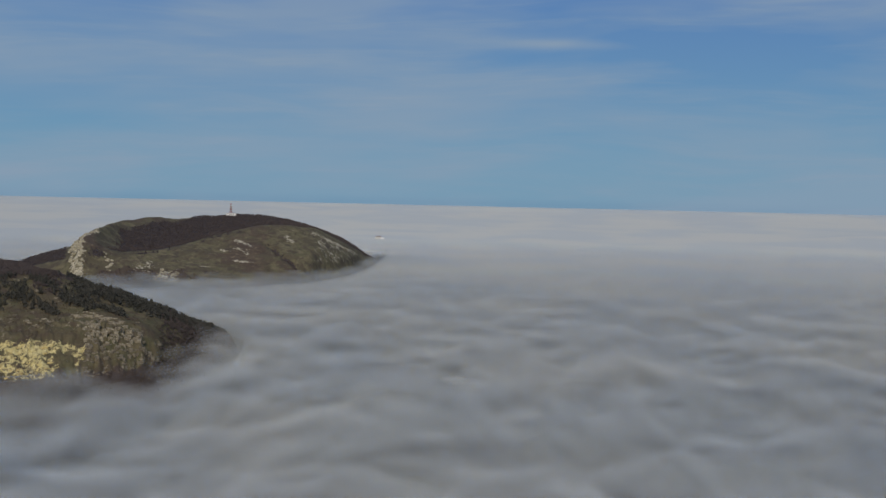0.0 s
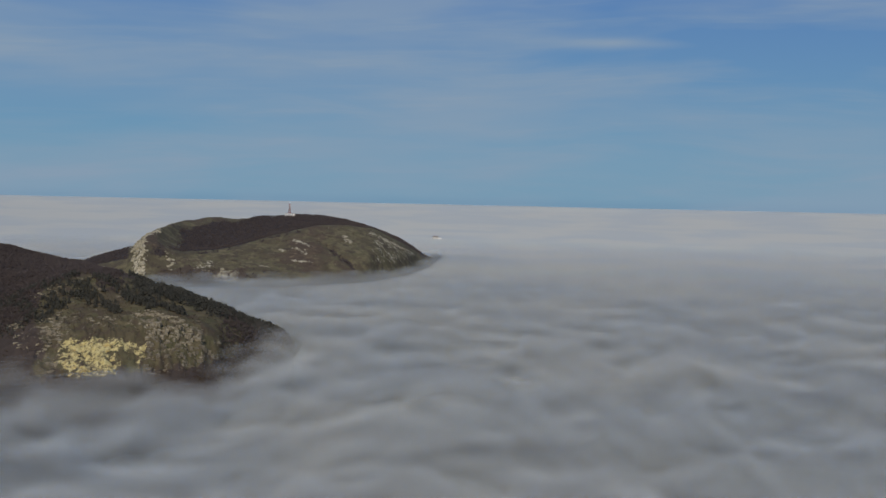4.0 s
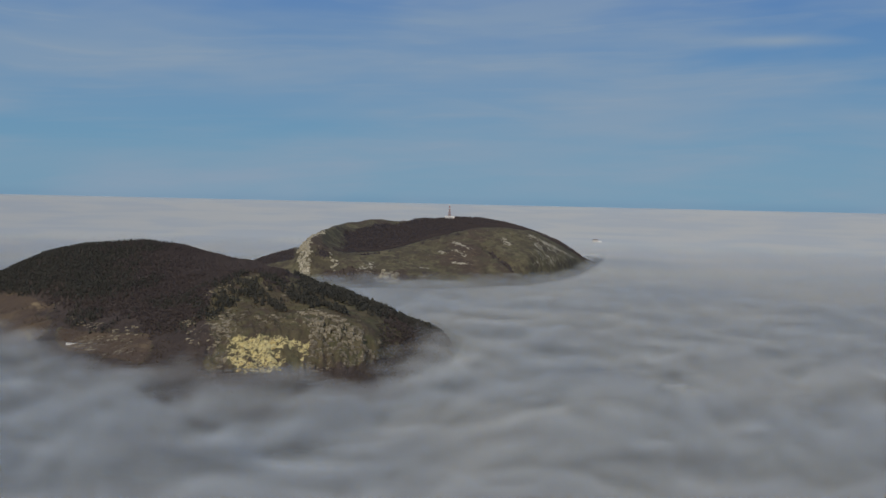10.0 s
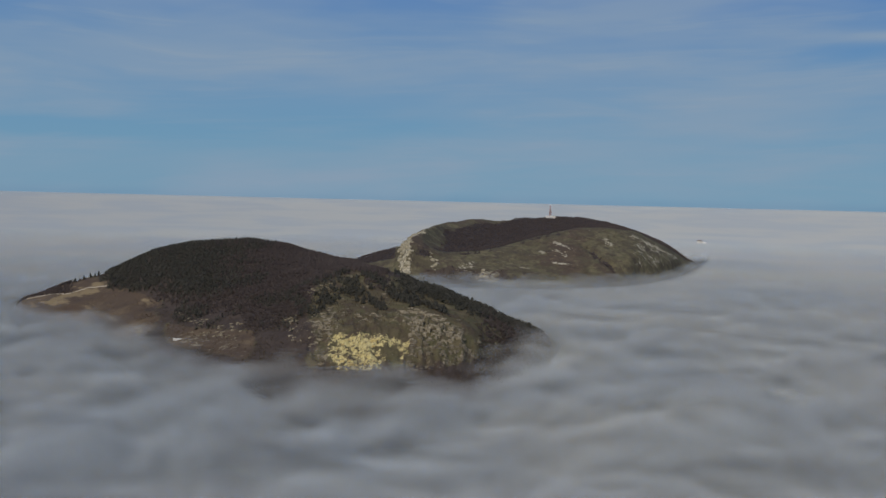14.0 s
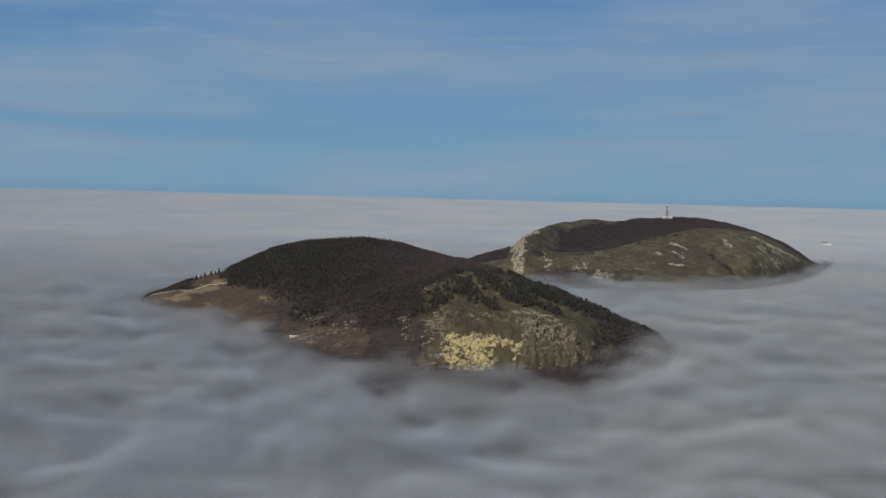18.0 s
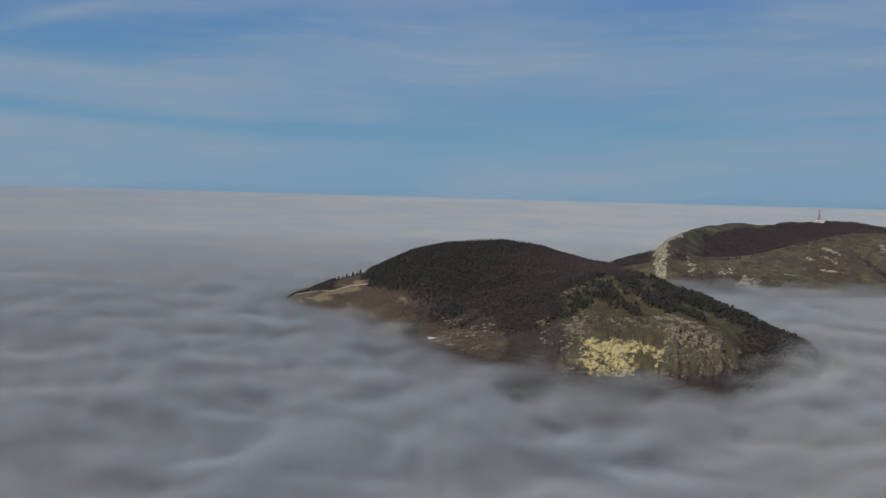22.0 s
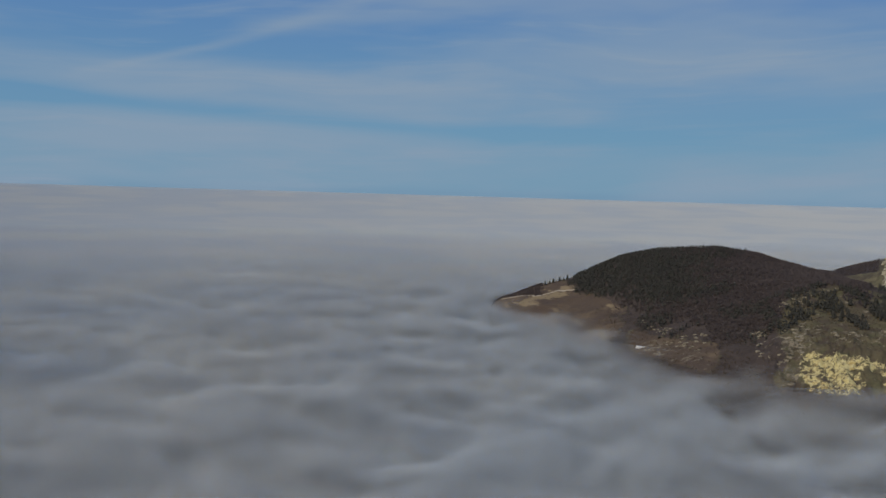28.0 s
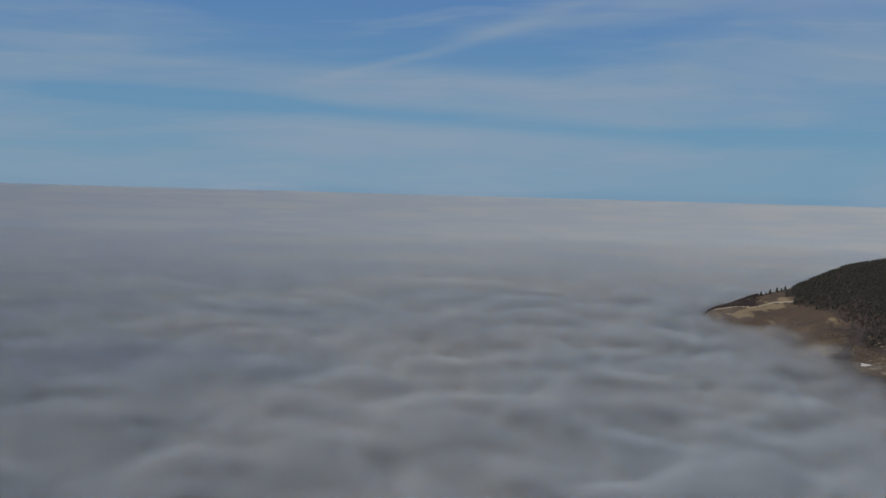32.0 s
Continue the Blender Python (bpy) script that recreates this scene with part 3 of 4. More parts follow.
def cloud_height(x, y, r, az):
    """The billowing top of the cloud: rounded puffs of several sizes, calmer far off."""
    wx, wy = x + 40 * gradient_noise(x / 190, y / 190, 61), y + 40 * gradient_noise(x / 190, y / 190, 62)
    big = fbm(wx / 520, wy / 520, 2, 63)
    lively = (0.35 + 0.65 * smooth(fbm(x / 430, y / 430, 2, 64), -0.3, 0.35)) * (1 -  0.8 * smooth(az, 38, 50))
    lump = np.sqrt(fbm(wx / 230, wy / 230, 2, 67, 0.4) ** 2 + 0.02) - 0.36
    puff = np.sqrt(fbm(wx / 95, wy / 95, 2, 71, 0.38) ** 2 + 0.05) - 0.4
    tuft = np.sqrt(fbm(wx / 44, wy / 44, 2, 75, 0.35) ** 2 + 0.06) - 0.4
    far_off = smooth(r, 550, 1500)
    calm = 1 - 0.8 * far_off
    bank = (4 * np.exp(-((az - 35) / 4) ** 2 - ((r - 960) / 130) ** 2) + 15 * np.exp(-((az - 4) / 2.6) ** 2 - ((r - 2300) / 280) ** 2)
            + 8 * np.exp(-((az - 14.8) / 2.2) ** 2 - ((r - 880) / 90) ** 2))
    rim = np.clip((r - 2600) / 2380, 0, 1)
    near_shore = np.interp(az, EDGE_AZ, EDGE_R)
    damp = 1 - 0.6 * np.exp(-((r - near_shore) / 150) ** 2) * smooth(az, 8, 12) * (1 - smooth(az, 41, 46))
    return (6 * big + (20 * lump + 27 * puff * (1 - 0.9 * far_off) + 9 * tuft * (1 - smooth(r, 500, 1000))) * lively * damp) * calm * (1 - 0.8 * rim) + bank + 129 * rim ** 1.5


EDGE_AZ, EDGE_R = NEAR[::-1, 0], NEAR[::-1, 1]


def cloud_grid(az, r):
    """The plan of a sheet: places, cloud height, land height, nearness to land, side drift."""
    AZ, RR = np.meshgrid(az, r, indexing="ij")
    P = polar(AZ, RR, RR * 0)
    bearing = (AZ + 180) % 360 - 180
    land = ground_at(AZ, RR)
    shore = 1 - smooth(-land, 5, 50)
    z = cloud_height(P[..., 0], P[..., 1], RR, bearing)
    sink = np.where(RR < 1500, np.interp(bearing, [27, 31], [10.5, 8.5]), 5.0)
    open_end = 1 - np.exp(-((bearing - 4) / 2.6) ** 2)
    hollow = 1 - smooth(z, -9.0, 3.0)
    z = z * (1 - 0.6 * shore * open_end) - shore * sink * open_end
    drift = fbm(P[..., 0] / 70, P[..., 1] / 70, 3, 91)
    return P, RR, z, land, shore, drift, hollow, bearing


def cloud_sheet(name, grid, mat, lift, thin, label):
    P, RR, z, land, shore, drift, hollow, bearing = grid
    rough = (1 - 0.85 * smooth(RR, 600, 1700)) * (1 - 0.6 * shore)
    # mist stands higher against the far hill and over the low end of the spur
    tail = np.exp(-((bearing - 13.2) / 2.0) ** 2 - ((RR - 960) / 120) ** 2)
    rise = 1 - 0.2 * shore * smooth(RR, 1450, 1650) + 0.6 * tail
    z = z + lift * (1 + 0.3 * shore) * (1 + 0.5 * drift * rough) * rise
    P = np.concatenate([P[..., :2], z[..., None]], -1)
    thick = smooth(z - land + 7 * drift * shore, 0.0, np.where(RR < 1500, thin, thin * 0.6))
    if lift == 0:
        # thinned by bearing before the near hill: the dark valley darkens the cloud
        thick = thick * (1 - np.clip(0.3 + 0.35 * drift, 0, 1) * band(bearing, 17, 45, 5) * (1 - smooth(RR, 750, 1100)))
        # hollows between billows let the dark valley deepen their shade; rim fades like haze
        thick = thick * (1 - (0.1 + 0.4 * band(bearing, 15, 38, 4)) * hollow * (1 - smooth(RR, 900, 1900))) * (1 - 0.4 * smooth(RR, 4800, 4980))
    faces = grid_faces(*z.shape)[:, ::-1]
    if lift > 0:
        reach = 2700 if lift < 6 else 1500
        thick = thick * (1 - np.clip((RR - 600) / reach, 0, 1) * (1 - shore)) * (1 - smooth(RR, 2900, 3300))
        # mist thinned towards the left so the cloud below looks brighter
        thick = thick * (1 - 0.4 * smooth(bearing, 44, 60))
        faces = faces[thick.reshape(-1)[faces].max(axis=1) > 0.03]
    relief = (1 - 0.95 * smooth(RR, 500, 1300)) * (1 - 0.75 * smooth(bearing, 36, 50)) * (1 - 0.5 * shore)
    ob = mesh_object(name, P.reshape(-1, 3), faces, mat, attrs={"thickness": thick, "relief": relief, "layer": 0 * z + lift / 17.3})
    tagged(ob, label, "cloud", "", "structure")
    return ob


radii = np.concatenate([np.linspace(0.5, 400, 30)[:-1], 1 / np.linspace(1 / 400, 1 / 4980, 470)])
coarse = np.concatenate([np.linspace(0.5, 400, 20)[:-1], 1 / np.linspace(1 / 400, 1 / 4980, 110)])
veil_r = 1 / np.linspace(1 / 300, 1 / 3320, 270)
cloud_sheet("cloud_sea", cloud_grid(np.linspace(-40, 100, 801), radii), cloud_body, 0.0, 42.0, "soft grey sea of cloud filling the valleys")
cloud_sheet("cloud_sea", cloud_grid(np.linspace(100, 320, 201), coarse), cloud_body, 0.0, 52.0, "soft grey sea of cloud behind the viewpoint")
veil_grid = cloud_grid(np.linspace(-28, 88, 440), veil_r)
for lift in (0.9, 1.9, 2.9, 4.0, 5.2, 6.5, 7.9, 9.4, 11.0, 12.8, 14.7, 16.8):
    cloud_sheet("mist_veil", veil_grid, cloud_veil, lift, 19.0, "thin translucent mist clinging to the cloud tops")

# ---- woods: many small boughs and twigs ----
rng = np.random.default_rng(11)


def scatter(hill, n, az0, az1, r0, r1, chance):
    """Random places on a hill, kept by chance(az, r, u, z)."""
    az, r = rng.uniform(az0, az1, n), np.sqrt(rng.uniform(r0 ** 2, r1 ** 2, n))
    u, z = hill.sample(hill.u, az, r), hill.sample(hill.z, az, r)
    keep = rng.uniform(0, 1, n) < chance(az, r, u, z)
    keep &= z > -14
    return polar(az[keep], r[keep], z[keep])


def pines(places, low, high, boughs):
    """Drooping boughs round an upright axis, a cone with gaps."""
    n = len(places)
    h = rng.uniform(low, high, (n, 1))
    f = rng.uniform(0.05, 1.0, (n, boughs)) ** 0.8
    a = rng.uniform(0, 2 * np.pi, (n, boughs))
    rad = h * rng.uniform(0.3, 0.42, (n, 1)) * np.sqrt(1.05 - f) * rng.uniform(0.6, 1.25, (n, boughs))
    wide = 0.45 + 0.3 * rng.uniform(0, 1, (n, boughs))
    top = np.stack([0 * a, 0 * a, np.minimum(h * (f + 0.16), h)], -1)
    left = np.stack([np.cos(a - wide) * rad, np.sin(a - wide) * rad, h * (f - 0.06)], -1)
    right = np.stack([np.cos(a + wide) * rad, np.sin(a + wide) * rad, h * (f - 0.06)], -1)
    v = np.stack([top, left, right], 2) + places[:, None, None, :]
    return v.reshape(-1, 3)


def broadleaf(places, low, high, twigs):
    """Upright fans of bare twigs round a short stem."""
    n = len(places)
    h = rng.uniform(low, high, (n, 1))
    a = rng.uniform(0, 2 * np.pi, (n, twigs))
    out = h * 0.42 * np.sqrt(rng.uniform(0, 1, (n, twigs)))
    up = h * (0.35 + 0.65 * rng.uniform(0, 1, (n, twigs)) * (1 - (out / (h * 0.45)) ** 2 * 0.5))
    s = h * rng.uniform(0.1, 0.2, (n, twigs))
    b = rng.uniform(0, 2 * np.pi, (n, twigs))
    foot = np.stack([np.cos(a) * out * 0.35, np.sin(a) * out * 0.35, up * 0.45], -1)
    tip1 = np.stack([np.cos(a) * out + np.cos(b) * s, np.sin(a) * out + np.sin(b) * s, up], -1)
    tip2 = np.stack([np.cos(a) * out - np.cos(b) * s, np.sin(a) * out - np.sin(b) * s, up * 0.92], -1)
    v = np.stack([foot, tip1, tip2], 2) + places[:, None, None, :]
    return v.reshape(-1, 3)


def wood_object(name, verts, mat, label, category="trees"):
    ob = mesh_object(name, verts, np.arange(len(verts)).reshape(-1, 3), mat, shade=False)
    tagged(ob, label, category, "", "stuff")
    return ob


def patch(az, r, size, seed):
    p = polar(az, r, r * 0)
    return fbm(p[:, 0] / size, p[:, 1] / size, 3, seed)


CLUMPS = [(23.6, 1.7, 0.9, 0.28), (25.05, 1.52, 0.45, 0.2), (24.3, 2.35, 0.8, 0.2), (21.2, 1.9, 0.8, 0.25), (22.2, 1.5, 0.5, 0.12), (20.2, 1.75, 0.8, 0.25),
          (26.5, 1.75, 0.5, 0.25), (18.8, 1.75, 0.7, 0.2), (22.3, 2.3, 0.6, 0.2)]


def clump_at(az, u, g):
    return sum(np.exp(-((az - a + 0.4 * g) / wa) ** 2 - ((u - b + 0.15 * g) / wu) ** 2) for a, b, wa, wu in CLUMPS)


def pine_chance(az, r, u, z):
    g = patch(az, r, 60, 81)
    main = smooth(az + 1.6 * g, 28.0, 31.5) * (1 - smooth(az + 0.4 * g, 36.0, 36.6)) * smooth(u + 0.3 * g, 2.2, 2.9)
    flank = (1 - smooth(az + 0.3 * g, 20.3, 21.6)) * band(u + 0.3 * g, 2.2, 4.2, 0.2)
    lower = band(az + g, 25.6, 33.0, 1.0) * band(u + 0.3 * g, 1.5, 2.3, 0.25) * smooth(g, -0.3, 0.3)
    tops = smooth(clump_at(az, u, patch(az, r, 22, 83)), 0.45, 0.75)
    return np.clip(0.95 * main + flank + 0.75 * lower + tops, 0, 1)


def bare_chance(az, r, u, z):
    g = patch(az, r, 50, 85)
    main = band(az, 21.8, 33.8, 0.4) * smooth(u + 0.25 * g + 0.75 * band(az, 25.8, 29.4, 0.4), 1.8, 2.4) * (1 - 0.85 * pine_chance(az, r, u, z))
    tip = smooth(az, 37.9, 38.4) * smooth(u + 0.2 * g, 1.9, 2.3)
    flank = (1 - smooth(az + 0.3 * g, 16.0, 16.9)) * band(u, -0.2, 4.3, 0.2)
    return np.clip(main + tip + 0.9 * flank, 0, 1)


def scrub_chance(az, r, u, z):
    g = patch(az, r, 26, 87)
    low = band(az, 12.5, 34.5, 0.5) * band(u, -0.3, 1.7, 0.2) * (0.35 + 0.65 * smooth(g, -0.1, 0.3))
    clear = 1.2 * near.sample(near_yellow, az, r) + 1.2 * near.sample(near_rock, az, r)
    heath = 0.3 * smooth(az, 33.5, 34.5) * smooth(g, 0.0, 0.4) * (1 - near.sample(near_tan, az, r))
    high = 0.75 * band(az, 16.5, 26.5, 0.5) * band(u, 1.2, 2.9, 0.2) * smooth(g, -0.15, 0.25)
    return np.clip(high + low * (1 - np.clip(clear, 0, 1)) + heath, 0, 1)


wood_object("pine_wood", pines(scatter(near, 64000, 12, 37, 780, 1340, pine_chance), 2.8, 5.2, 14), pine_mat, "dense dark evergreen pine wood covering the hilltop")
wood_object("leafless_wood", broadleaf(scatter(near, 76000, 12, 41, 780, 1360, bare_chance), 2.2, 3.8, 12), bare_mat, "brown leafless winter wood on the hillside")
wood_object("scrub", broadleaf(scatter(near, 60000, 12, 41, 740, 1320, scrub_chance), 0.7, 1.7, 9), shrub_mat, "low dry brown scrub among the rocks", "bushes")


def far_wood_chance(az, r, u, z):
    return np.clip(far.sample(far_forest, az, r), 0, 1) * (u < 4.3)


def far_scrub_chance(az, r, u, z):
    g = patch(az, r, 40, 89)
    return smooth(g, 0.05, 0.35) * (u < 1.9) * 0.55 + 0.5 * far.sample(low_scrub, az, r)


wood_object("leafless_wood", broadleaf(scatter(far, 64000, 3, 27, 1700, 2480, far_wood_chance), 2.4, 4.2, 8), bare_mat, "dark leafless wood across the far hilltop")
wood_object("scrub", broadleaf(scatter(far, 9000, 4, 21, 1680, 2150, far_scrub_chance), 1.5, 3.5, 8), shrub_mat, "scattered scrub on the grassy far slope", "bushes")

# ---- transmitter mast with its building on the far crest ----


def box_bm(sx, sy, sz, x=0, y=0, z=0, bevel=0.0):
    bm = bmesh.new()
    bmesh.ops.create_cube(bm, size=1.0, matrix=Matrix.Translation((x, y, z + sz / 2)) @ Matrix.Diagonal((sx, sy, sz, 1)))
    if bevel:
        bmesh.ops.bevel(bm, geom=list(bm.edges), offset=bevel, segments=2, affect="EDGES")
    return bm


def rod_bm(a, b, r0, r1=None, sides=6):
    a, b = Vector(a), Vector(b)
    d = b - a
    bm = bmesh.new()
    bmesh.ops.create_cone(bm, cap_ends=True, segments=sides, radius1=r0, radius2=r0 if r1 is None else r1, depth=d.length,
                          matrix=Matrix.Translation((a + b) / 2) @ d.to_track_quat("Z", "Y").to_matrix().to_4x4())
    return bm


def spot(az, r, dz=0.0):
    p = polar(np.array(az), np.array(r), ground_at(az, r))
    return Vector((float(p[0]), float(p[1]), float(p[2]) + dz))


def mast(place):
    ob = empty("transmitter_mast", Matrix.Translation(place))
    tagged(ob, "faded red and grey lattice transmitter mast on the far hilltop", "mast")
    high, b0, b1 = 26.0, 2.4, 0.9
    levels = [high * k / 9 for k in range(10)]

    def corner(k, z):
        s = b0 + (b1 - b0) * z / high
        return Vector(((-s, s, s, -s)[k % 4], (-s, -s, s, s)[k % 4], z))

    for i in range(9):
        mat = red_paint if i % 2 == 0 else steel_paint
        for k in range(4):
            part("leg", rod_bm(corner(k, levels[i]), corner(k, levels[i + 1]), 0.36), mat, ob)
            part("brace", rod_bm(corner(k, levels[i]), corner(k + 1, levels[i + 1]), 0.17, sides=4), mat, ob)
            part("crossbar", rod_bm(corner(k, levels[i + 1]), corner(k + 1, levels[i + 1]), 0.17, sides=4), mat, ob)
    part("platform", box_bm(4.0, 4.0, 0.25, 0, 0, 14.0, 0.05), red_paint, ob)
    part("platform", box_bm(3.2, 3.2, 0.25, 0, 0, 20.0, 0.05), red_paint, ob)
    for k in range(4):
        a = k * math.pi / 2 + 0.4
        c = Vector((math.cos(a) * 2.0, math.sin(a) * 2.0, 16.0 + (k % 2) * 5.2))
        d = Vector((math.cos(a), math.sin(a), 0))
        part("dish", rod_bm(c, c + d * 0.9, 1.3, 1.2, 12), white_paint, ob, "white drum antenna")
    part("aerial", rod_bm((0, 0, high), (0, 0, high + 5), 0.3, 0.15), white_paint, ob)
    return ob


def station(place, turn):
    ob = empty("transmitter_building", pose(*place, 0, 0, turn))
    tagged(ob, "low white flat-roofed building at the foot of the mast", "building")
    part("wall", box_bm(21, 9, 6.2, 0, 0, -1.2, 0.05), white_paint, ob)
    part("roof", box_bm(21.8, 9.8, 0.4, 0, 0, 5.004, 0.05), roof_mat, ob)
    for k in range(4):
        win = part("window", box_bm(1.6, 0.12, 1.5, -7.5 + 4.2 * k, -4.53, 1.8), glass_dark, ob)
        part("sill", box_bm(1.9, 0.3, 0.14, -7.5 + 4.2 * k, -4.62, 1.65), concrete, win)
    part("door", box_bm(1.1, 0.1, 2.1, 8.8, -4.53, 0.0), red_paint, ob)
    return ob


mast_at = spot(13.05, 2310.0, -0.4)
mast(mast_at)
station(spot(13.03, 2298.0, 0.4), 13)


def house(place, turn):
    ob = empty("house", pose(*place, 0, 0, turn))
    tagged(ob, "white house standing alone in thick fog", "house")
    part("wall", box_bm(18, 10, 9.0, 0, 0, -3.0, 0.05), concrete, ob)
    bm = bmesh.new()
    vs = [bm.verts.new(p) for p in ((-9.6, -5.6, 6), (9.6, -5.6, 6), (9.6, 5.6, 6), (-9.6, 5.6, 6), (-6, 0, 9.2), (6, 0, 9.2))]
    for f in ((0, 1, 5, 4), (1, 2, 5), (2, 3, 4, 5), (3, 0, 4), (3, 2, 1, 0)):
        bm.faces.new([vs[i] for i in f])
    part("roof", bm, roof_mat, ob)
    for k in range(4):
        part("window", box_bm(1.2, 0.12, 1.4, -6.0 + 4.0 * k, -5.03, 2.6), glass_dark, ob)
    part("annex", box_bm(10, 7, 6.5, 13.8, 1.0, -3.0, 0.05), white_paint, ob)
    return ob


house(Vector(polar(np.array(5.12), np.array(3300.0), np.array(20.5))), 8)

# ---- track and pale wall on the shoulder of the near hill ----


def ribbon(name, pts, width, mat, label, lift=0.35):
    pts = np.array(pts, float)
    s = np.linspace(0, len(pts) - 1, 60)
    az, r = np.interp(s, np.arange(len(pts)), pts[:, 0]), np.interp(s, np.arange(len(pts)), pts[:, 1])
    z = ground_at(az, r) + lift
    mid = polar(az, r, z)
    d = np.gradient(mid, axis=0)
    side = np.stack([-d[:, 1], d[:, 0], 0 * s], -1)
    side /= np.linalg.norm(side, axis=1)[:, None]
    v = np.concatenate([mid - side * width / 2, mid + side * width / 2, mid + side * width / 2 - (0, 0, 1.5), mid - side * width / 2 - (0, 0, 1.5)])
    i = np.arange(59)
    f = np.concatenate([np.stack([i + a * 60, i + 1 + a * 60, i + 1 + (a + 1) % 4 * 60, i + (a + 1) % 4 * 60], -1) for a in range(4)])
    ob = mesh_object(name, v, f, mat)
    tagged(ob, label, "track", "", "structure")
    return ob


ribbon("track", [(40.2, 1305), (39.0, 1285), (38.2, 1262), (37.2, 1255), (36.2, 1235)], 4.0, track_mat, "pale gravel track across the heath")
wall_ob = empty("retaining_wall", pose(*spot(32.62, 948.0, 0.0), 0, 4, 25))
tagged(wall_ob, "short pale concrete wall among the scrub", "wall")
part("wall_body", box_bm(11, 0.6, 2.0, 0, 0, -1.2, 0.05), concrete, wall_ob)
part("coping", box_bm(11.3, 0.9, 0.2, 0, 0, 0.804, 0.03), white_paint, wall_ob)

# ---- the row of single trees on the open shoulder ----


def single_tree(high, boughs, seed):
    global rng
    rng = np.random.default_rng(seed)
    ob = empty("tree", Matrix())
    tagged(ob, "small dark evergreen tree standing alone on the ridge", "tree", "trees along the open ridge")
    part("trunk", rod_bm((0, 0, -0.6), (0, 0, high * 0.8), 0.22, 0.05), bark_mat, ob)
    for k in range(7):
        a, z = k * 2.4, high * (0.25 + 0.08 * k)
        reach = high * 0.2 * (1 - k / 9)
        part("limb", rod_bm((0, 0, z), (math.cos(a) * reach, math.sin(a) * reach, z + 0.3), 0.07, 0.03, 5), bark_mat, ob)
    v = pines(np.zeros((1, 3)), high, high, boughs)
    mesh_object("crown", v, np.arange(len(v)).reshape(-1, 3), pine_mat, ob, shade=False)
    return ob


first = single_tree(5.6, 150, 5)
second = single_tree(4.0, 120, 6)
row = [(37.95, 1306, 0), (37.72, 1305, 1), (37.52, 1304, 0), (37.2, 1303, 0), (36.98, 1302, 1), (36.8, 1304, 0), (38.15, 1307, 1), (38.35, 1308, 1)]
for k, (az, r, which) in enumerate(row):
    src = (first, second)[which]
    m = Matrix.Translation(spot(az, r)) @ pose(0, 0, 0, 0, 0, 47 * k)
    if k in (0, 1):
        src.matrix_basis = m
    else:
        copy_thing(src, m)


# ---- pines that stand apart on the rocky spur ----
pine_kinds = []
for high, seed in ((5.2, 21), (4.2, 22), (6.0, 23)):
    p = single_tree(high, 110, seed)
    tagged(p, "dark evergreen pine standing on the rocky spur", "tree", "pines on the rocky spur")
    pine_kinds.append(p)
pick = np.random.default_rng(31)
count = 0
while count < 66:
    if count < 26:
        az, r = pick.uniform(13.6, 22.6), 0.0
        r = float(np.interp(az, NEAR[::-1, 0], NEAR[::-1, 6])) + pick.uniform(-8, 4)
    else:
        az, r = pick.uniform(17.0, 26.0), pick.uniform(862, 985)
    u = float(near.sample(near.u, np.array(az), np.array(r)))
    if count >= 26 and clump_at(az, u, 0.0) < 0.25:
        continue
    if u < 1.05 or float(near.sample(near.z, np.array(az), np.array(r))) < 6:
        continue
    m = Matrix.Translation(spot(az, r)) @ pose(0, 0, 0, 0, 0, float(pick.uniform(0, 360)))
    if count < 3:
        pine_kinds[count].matrix_basis = m
    else:
        copy_thing(pine_kinds[count % 3], m)
    count += 1

# ---- limestone blocks on the cliffs ----


def rock_mesh(seed, mat):
    """A broken ledge of bedded stone: a long angular block."""
    g = np.random.default_rng(seed)
    bm = bmesh.new()
    bmesh.ops.create_cube(bm, size=2.0)
    bmesh.ops.subdivide_edges(bm, edges=list(bm.edges), cuts=1, use_grid_fill=True)
    for v in bm.verts:
        n = v.co.normalized() * 0.45 + v.co * 0.55
        v.co = Vector((n.x * 1.7 * g.uniform(0.7, 1.25), n.y * 0.9 * g.uniform(0.7, 1.2), n.z * 0.75 * g.uniform(0.75, 1.2)))
    me = bpy.data.meshes.new("rock")
    bm.to_mesh(me)
    bm.free()
    me.materials.append(mat)
    return me


def rock_material(name, a, b, dark):
    m, n = material(name)
    p = n.add("ShaderNodeNewGeometry").outputs["Position"]
    tint = n.add("ShaderNodeObjectInfo").outputs["Random"]
    f = n.noise(n.scaled(p, 1, 1, 0.5), 0.6, 5.0, 0.7)
    c = n.mix(n.ramp(f, 0.3, 0.7), n.mix(tint, a, dark), b)
    finish(n, c, 0.95, f, 0.6, 0.4)
    return m


grey_stone = rock_material("grey_limestone", rgb(0.105, 0.088, 0.062), rgb(0.2, 0.175, 0.128), rgb(0.075, 0.062, 0.044))
gold_stone = rock_material("yellow_limestone", rgb(0.42, 0.32, 0.12), rgb(0.54, 0.43, 0.19), rgb(0.16, 0.13, 0.075))
pale_stone = rock_material("pale_limestone", rgb(0.26, 0.235, 0.165), rgb(0.43, 0.39, 0.28), rgb(0.15, 0.13, 0.09))


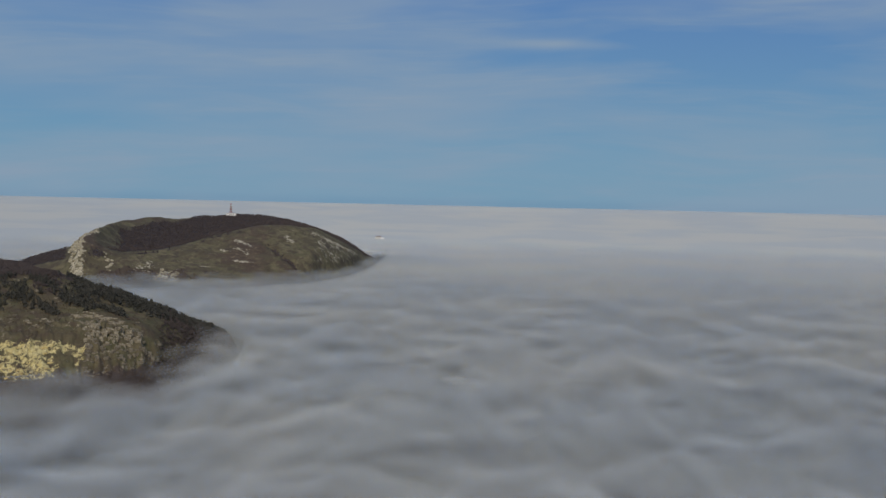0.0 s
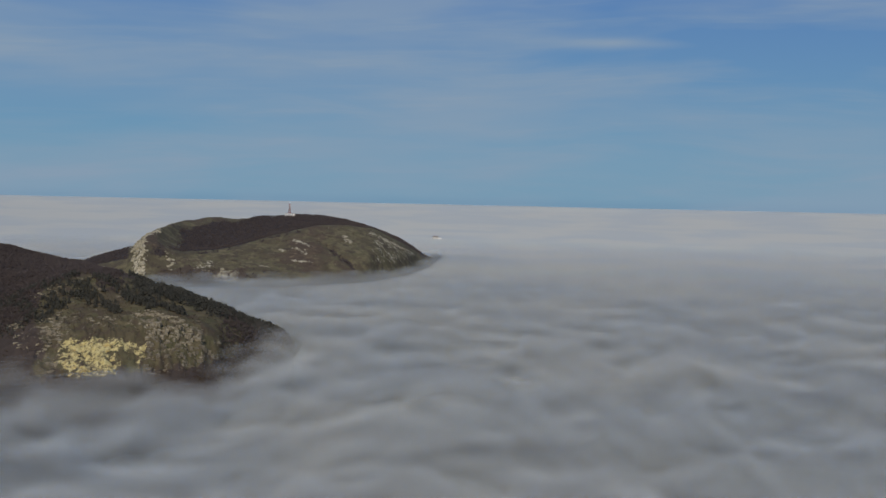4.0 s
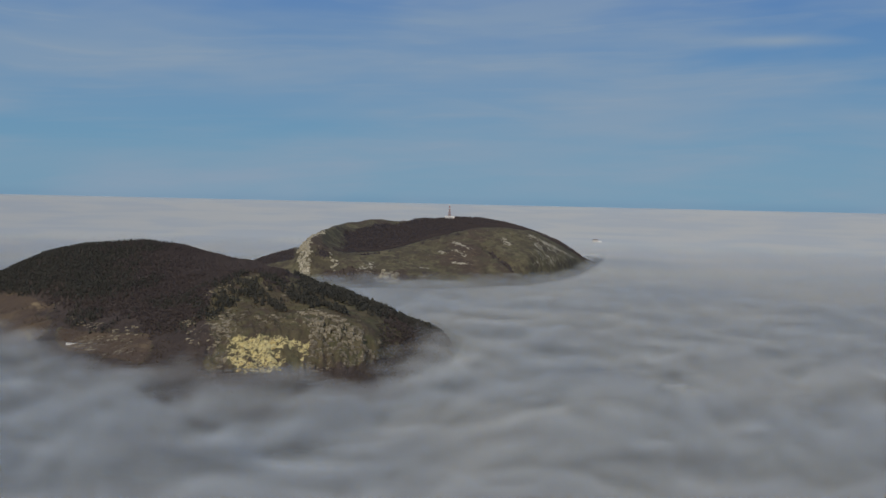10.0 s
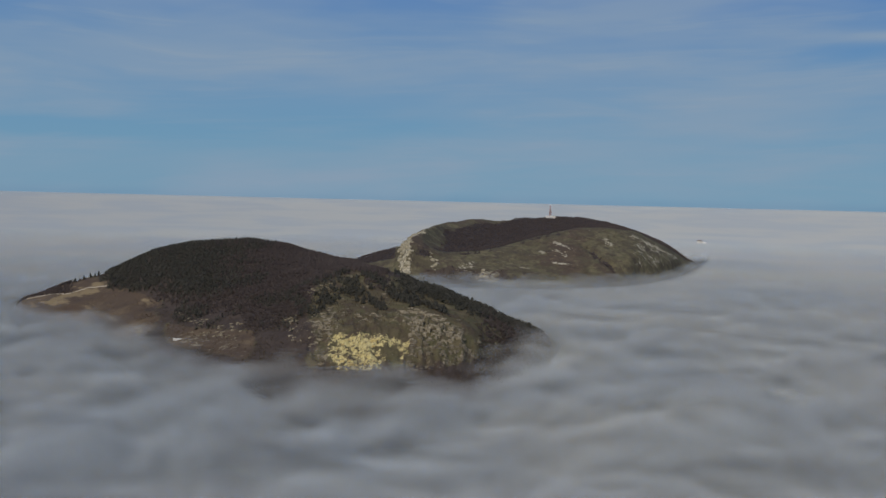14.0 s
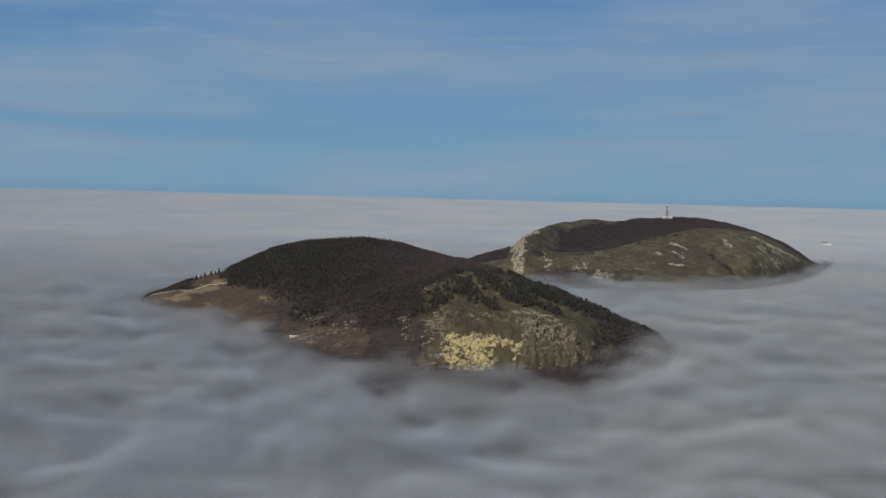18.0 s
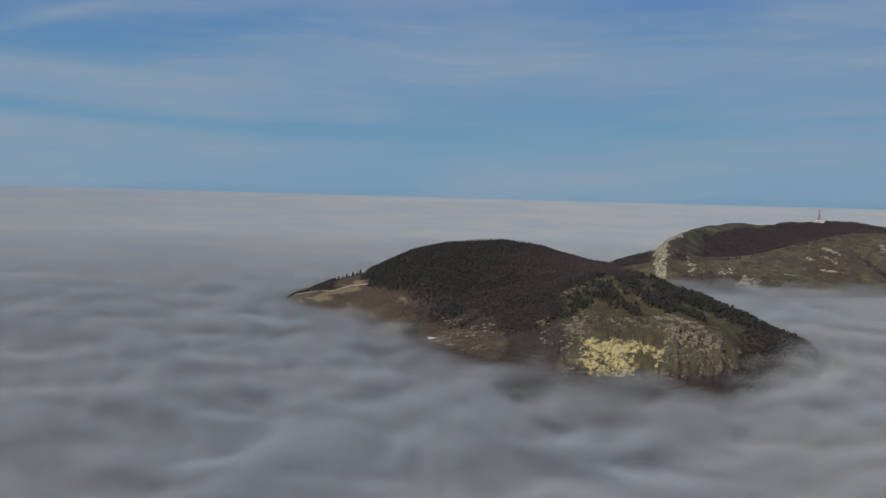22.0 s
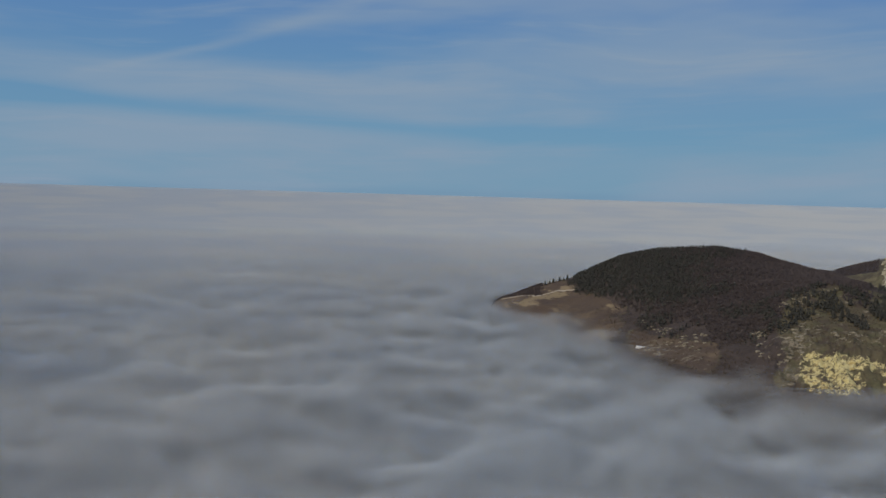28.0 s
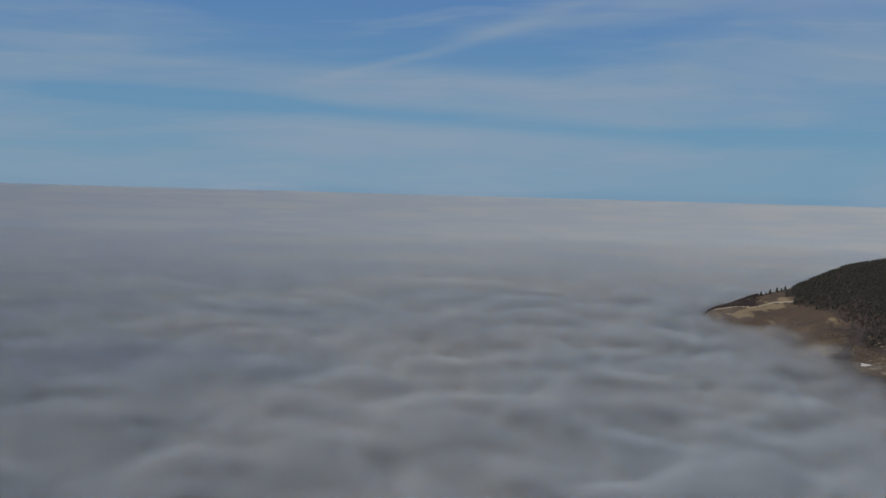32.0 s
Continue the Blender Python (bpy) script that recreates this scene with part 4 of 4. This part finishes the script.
def rocks(hill, owner, mat, n, az0, az1, u0, u1, low, high, seed):
    kinds = [rock_mesh(seed + k, mat) for k in range(5)]
    g = np.random.default_rng(seed)
    made = 0
    for _ in range(n * 30):
        if made >= n:
            break
        az, r = g.uniform(az0, az1), g.uniform(hill.r[0] + 50, hill.r[-1] - 300)
        u, z = float(hill.sample(hill.u, np.array(az), np.array(r))), float(hill.sample(hill.z, np.array(az), np.array(r)))
        if not (u0 < u < u1) or z < -12:
            continue
        ob = new("rock", kinds[made % 5])
        ob.parent = owner
        size = float(g.uniform(low, high))
        p = polar(np.array(az), np.array(r), np.array(z))
        ob.matrix_basis = pose(float(p[0]), float(p[1]), float(p[2]) - 0.3 * size, *[float(v) for v in g.uniform(-9, 9, 2)], float(az + g.uniform(-22, 22))) @ Matrix.Diagonal((size, size, size, 1))
        made += 1


def rock_row(hill, owner, mat, n, a0, u0, a1, u1, sway, low, high, tall, seed):
    """Blocks strung along a line on the slope; tall ones stand like columns."""
    kinds = [rock_mesh(seed + k, mat) for k in range(4)]
    g = np.random.default_rng(seed)
    for k in range(n):
        f = (k + g.uniform(-0.4, 0.4)) / n
        az, u = a0 + (a1 - a0) * f, u0 + (u1 - u0) * f + g.normal(0, sway)
        i = int(np.clip(np.searchsorted(hill.az, az), 0, len(hill.az) - 1))
        r = float(np.interp(u, hill.u[i], hill.r))
        z = float(hill.sample(hill.z, np.array(az), np.array(r)))
        if z < -12:
            continue
        ob = new("rock", kinds[k % 4])
        ob.parent = owner
        size = float(g.uniform(low, high))
        p = polar(np.array(az), np.array(r), np.array(z))
        ob.matrix_basis = pose(float(p[0]), float(p[1]), float(p[2]) - 0.3 * size, *[float(v) for v in g.uniform(-7, 7, 2)], float(az + g.uniform(-18, 18))) @ Matrix.Diagonal((size / math.sqrt(tall), size, size * tall, 1))


ledge_stone = rock_material("weathered_ledge_limestone", rgb(0.15, 0.125, 0.085), rgb(0.3, 0.262, 0.185), rgb(0.085, 0.07, 0.048))
rocks(near, hill_near, grey_stone, 60, 16.6, 20.5, 0.1, 1.2, 0.7, 1.6, 101)
rocks(near, hill_near, ledge_stone, 34, 24.6, 26.9, 0.6, 1.4, 0.7, 1.7, 111)
rocks(near, hill_near, ledge_stone, 40, 29.4, 32.0, 0.9, 1.6, 0.6, 1.4, 121)
rocks(near, hill_near, gold_stone, 26, 21.9, 24.5, 0.15, 0.75, 0.6, 1.5, 131)
rocks(near, hill_near, grey_stone, 24, 17.5, 25.5, 1.1, 2.2, 0.7, 1.4, 141)
rock_row(near, hill_near, ledge_stone, 30, 21.0, 1.32, 18.3, 1.28, 0.03, 0.8, 1.9, 1.0, 201)
rock_row(near, hill_near, ledge_stone, 34, 20.5, 0.9, 17.6, 1.0, 0.07, 0.9, 1.8, 2.0, 211)
rock_row(near, hill_near, ledge_stone, 22, 20.4, 0.72, 18.0, 0.8, 0.06, 0.8, 1.5, 2.2, 215)
rock_row(near, hill_near, grey_stone, 26, 20.3, 0.45, 16.9, 0.6, 0.1, 0.9, 1.7, 2.2, 217)
rock_row(near, hill_near, ledge_stone, 12, 27.2, 1.38, 26.4, 1.3, 0.05, 0.9, 1.9, 1.3, 221)
rock_row(near, hill_near, ledge_stone, 14, 26.0, 1.95, 24.6, 1.8, 0.06, 0.7, 1.5, 1.0, 225)
rock_row(near, hill_near, ledge_stone, 12, 23.4, 1.1, 22.3, 1.2, 0.05, 0.7, 1.5, 1.3, 227)
rock_row(near, hill_near, ledge_stone, 16, 32.9, 1.62, 31.0, 1.6, 0.05, 0.6, 1.2, 1.0, 229)
rocks(far, hill_far, pale_stone, 70, 20.55, 21.15, 0.5, 3.8, 1.4, 3.4, 151)
rocks(far, hill_far, pale_stone, 24, 15.8, 17.0, 0.1, 0.8, 1.0, 2.4, 161)
rock_row(far, hill_far, pale_stone, 16, 20.6, 3.9, 19.8, 3.7, 0.08, 1.0, 2.2, 1.0, 231)
rock_row(far, hill_far, pale_stone, 12, 19.5, 1.7, 19.1, 1.2, 0.2, 1.2, 2.4, 1.6, 233)
rock_row(far, hill_far, pale_stone, 8, 16.75, 0.3, 16.55, 0.9, 0.1, 1.6, 3.0, 1.8, 235)
rock_row(far, hill_far, pale_stone, 5, 15.95, 0.3, 15.75, 0.45, 0.06, 1.6, 2.8, 1.5, 237)
rock_row(far, hill_far, pale_stone, 30, 8.6, 1.76, 6.7, 1.54, 0.035, 0.7, 1.6, 0.8, 239)
for k, (a0, u0, a1, u1, wide) in enumerate(SCREES):
    rock_row(far, hill_far, pale_stone, 9, a0, u0, a1, u1, 0.02, 0.6, 1.3, 0.7, 241 + 7 * k)
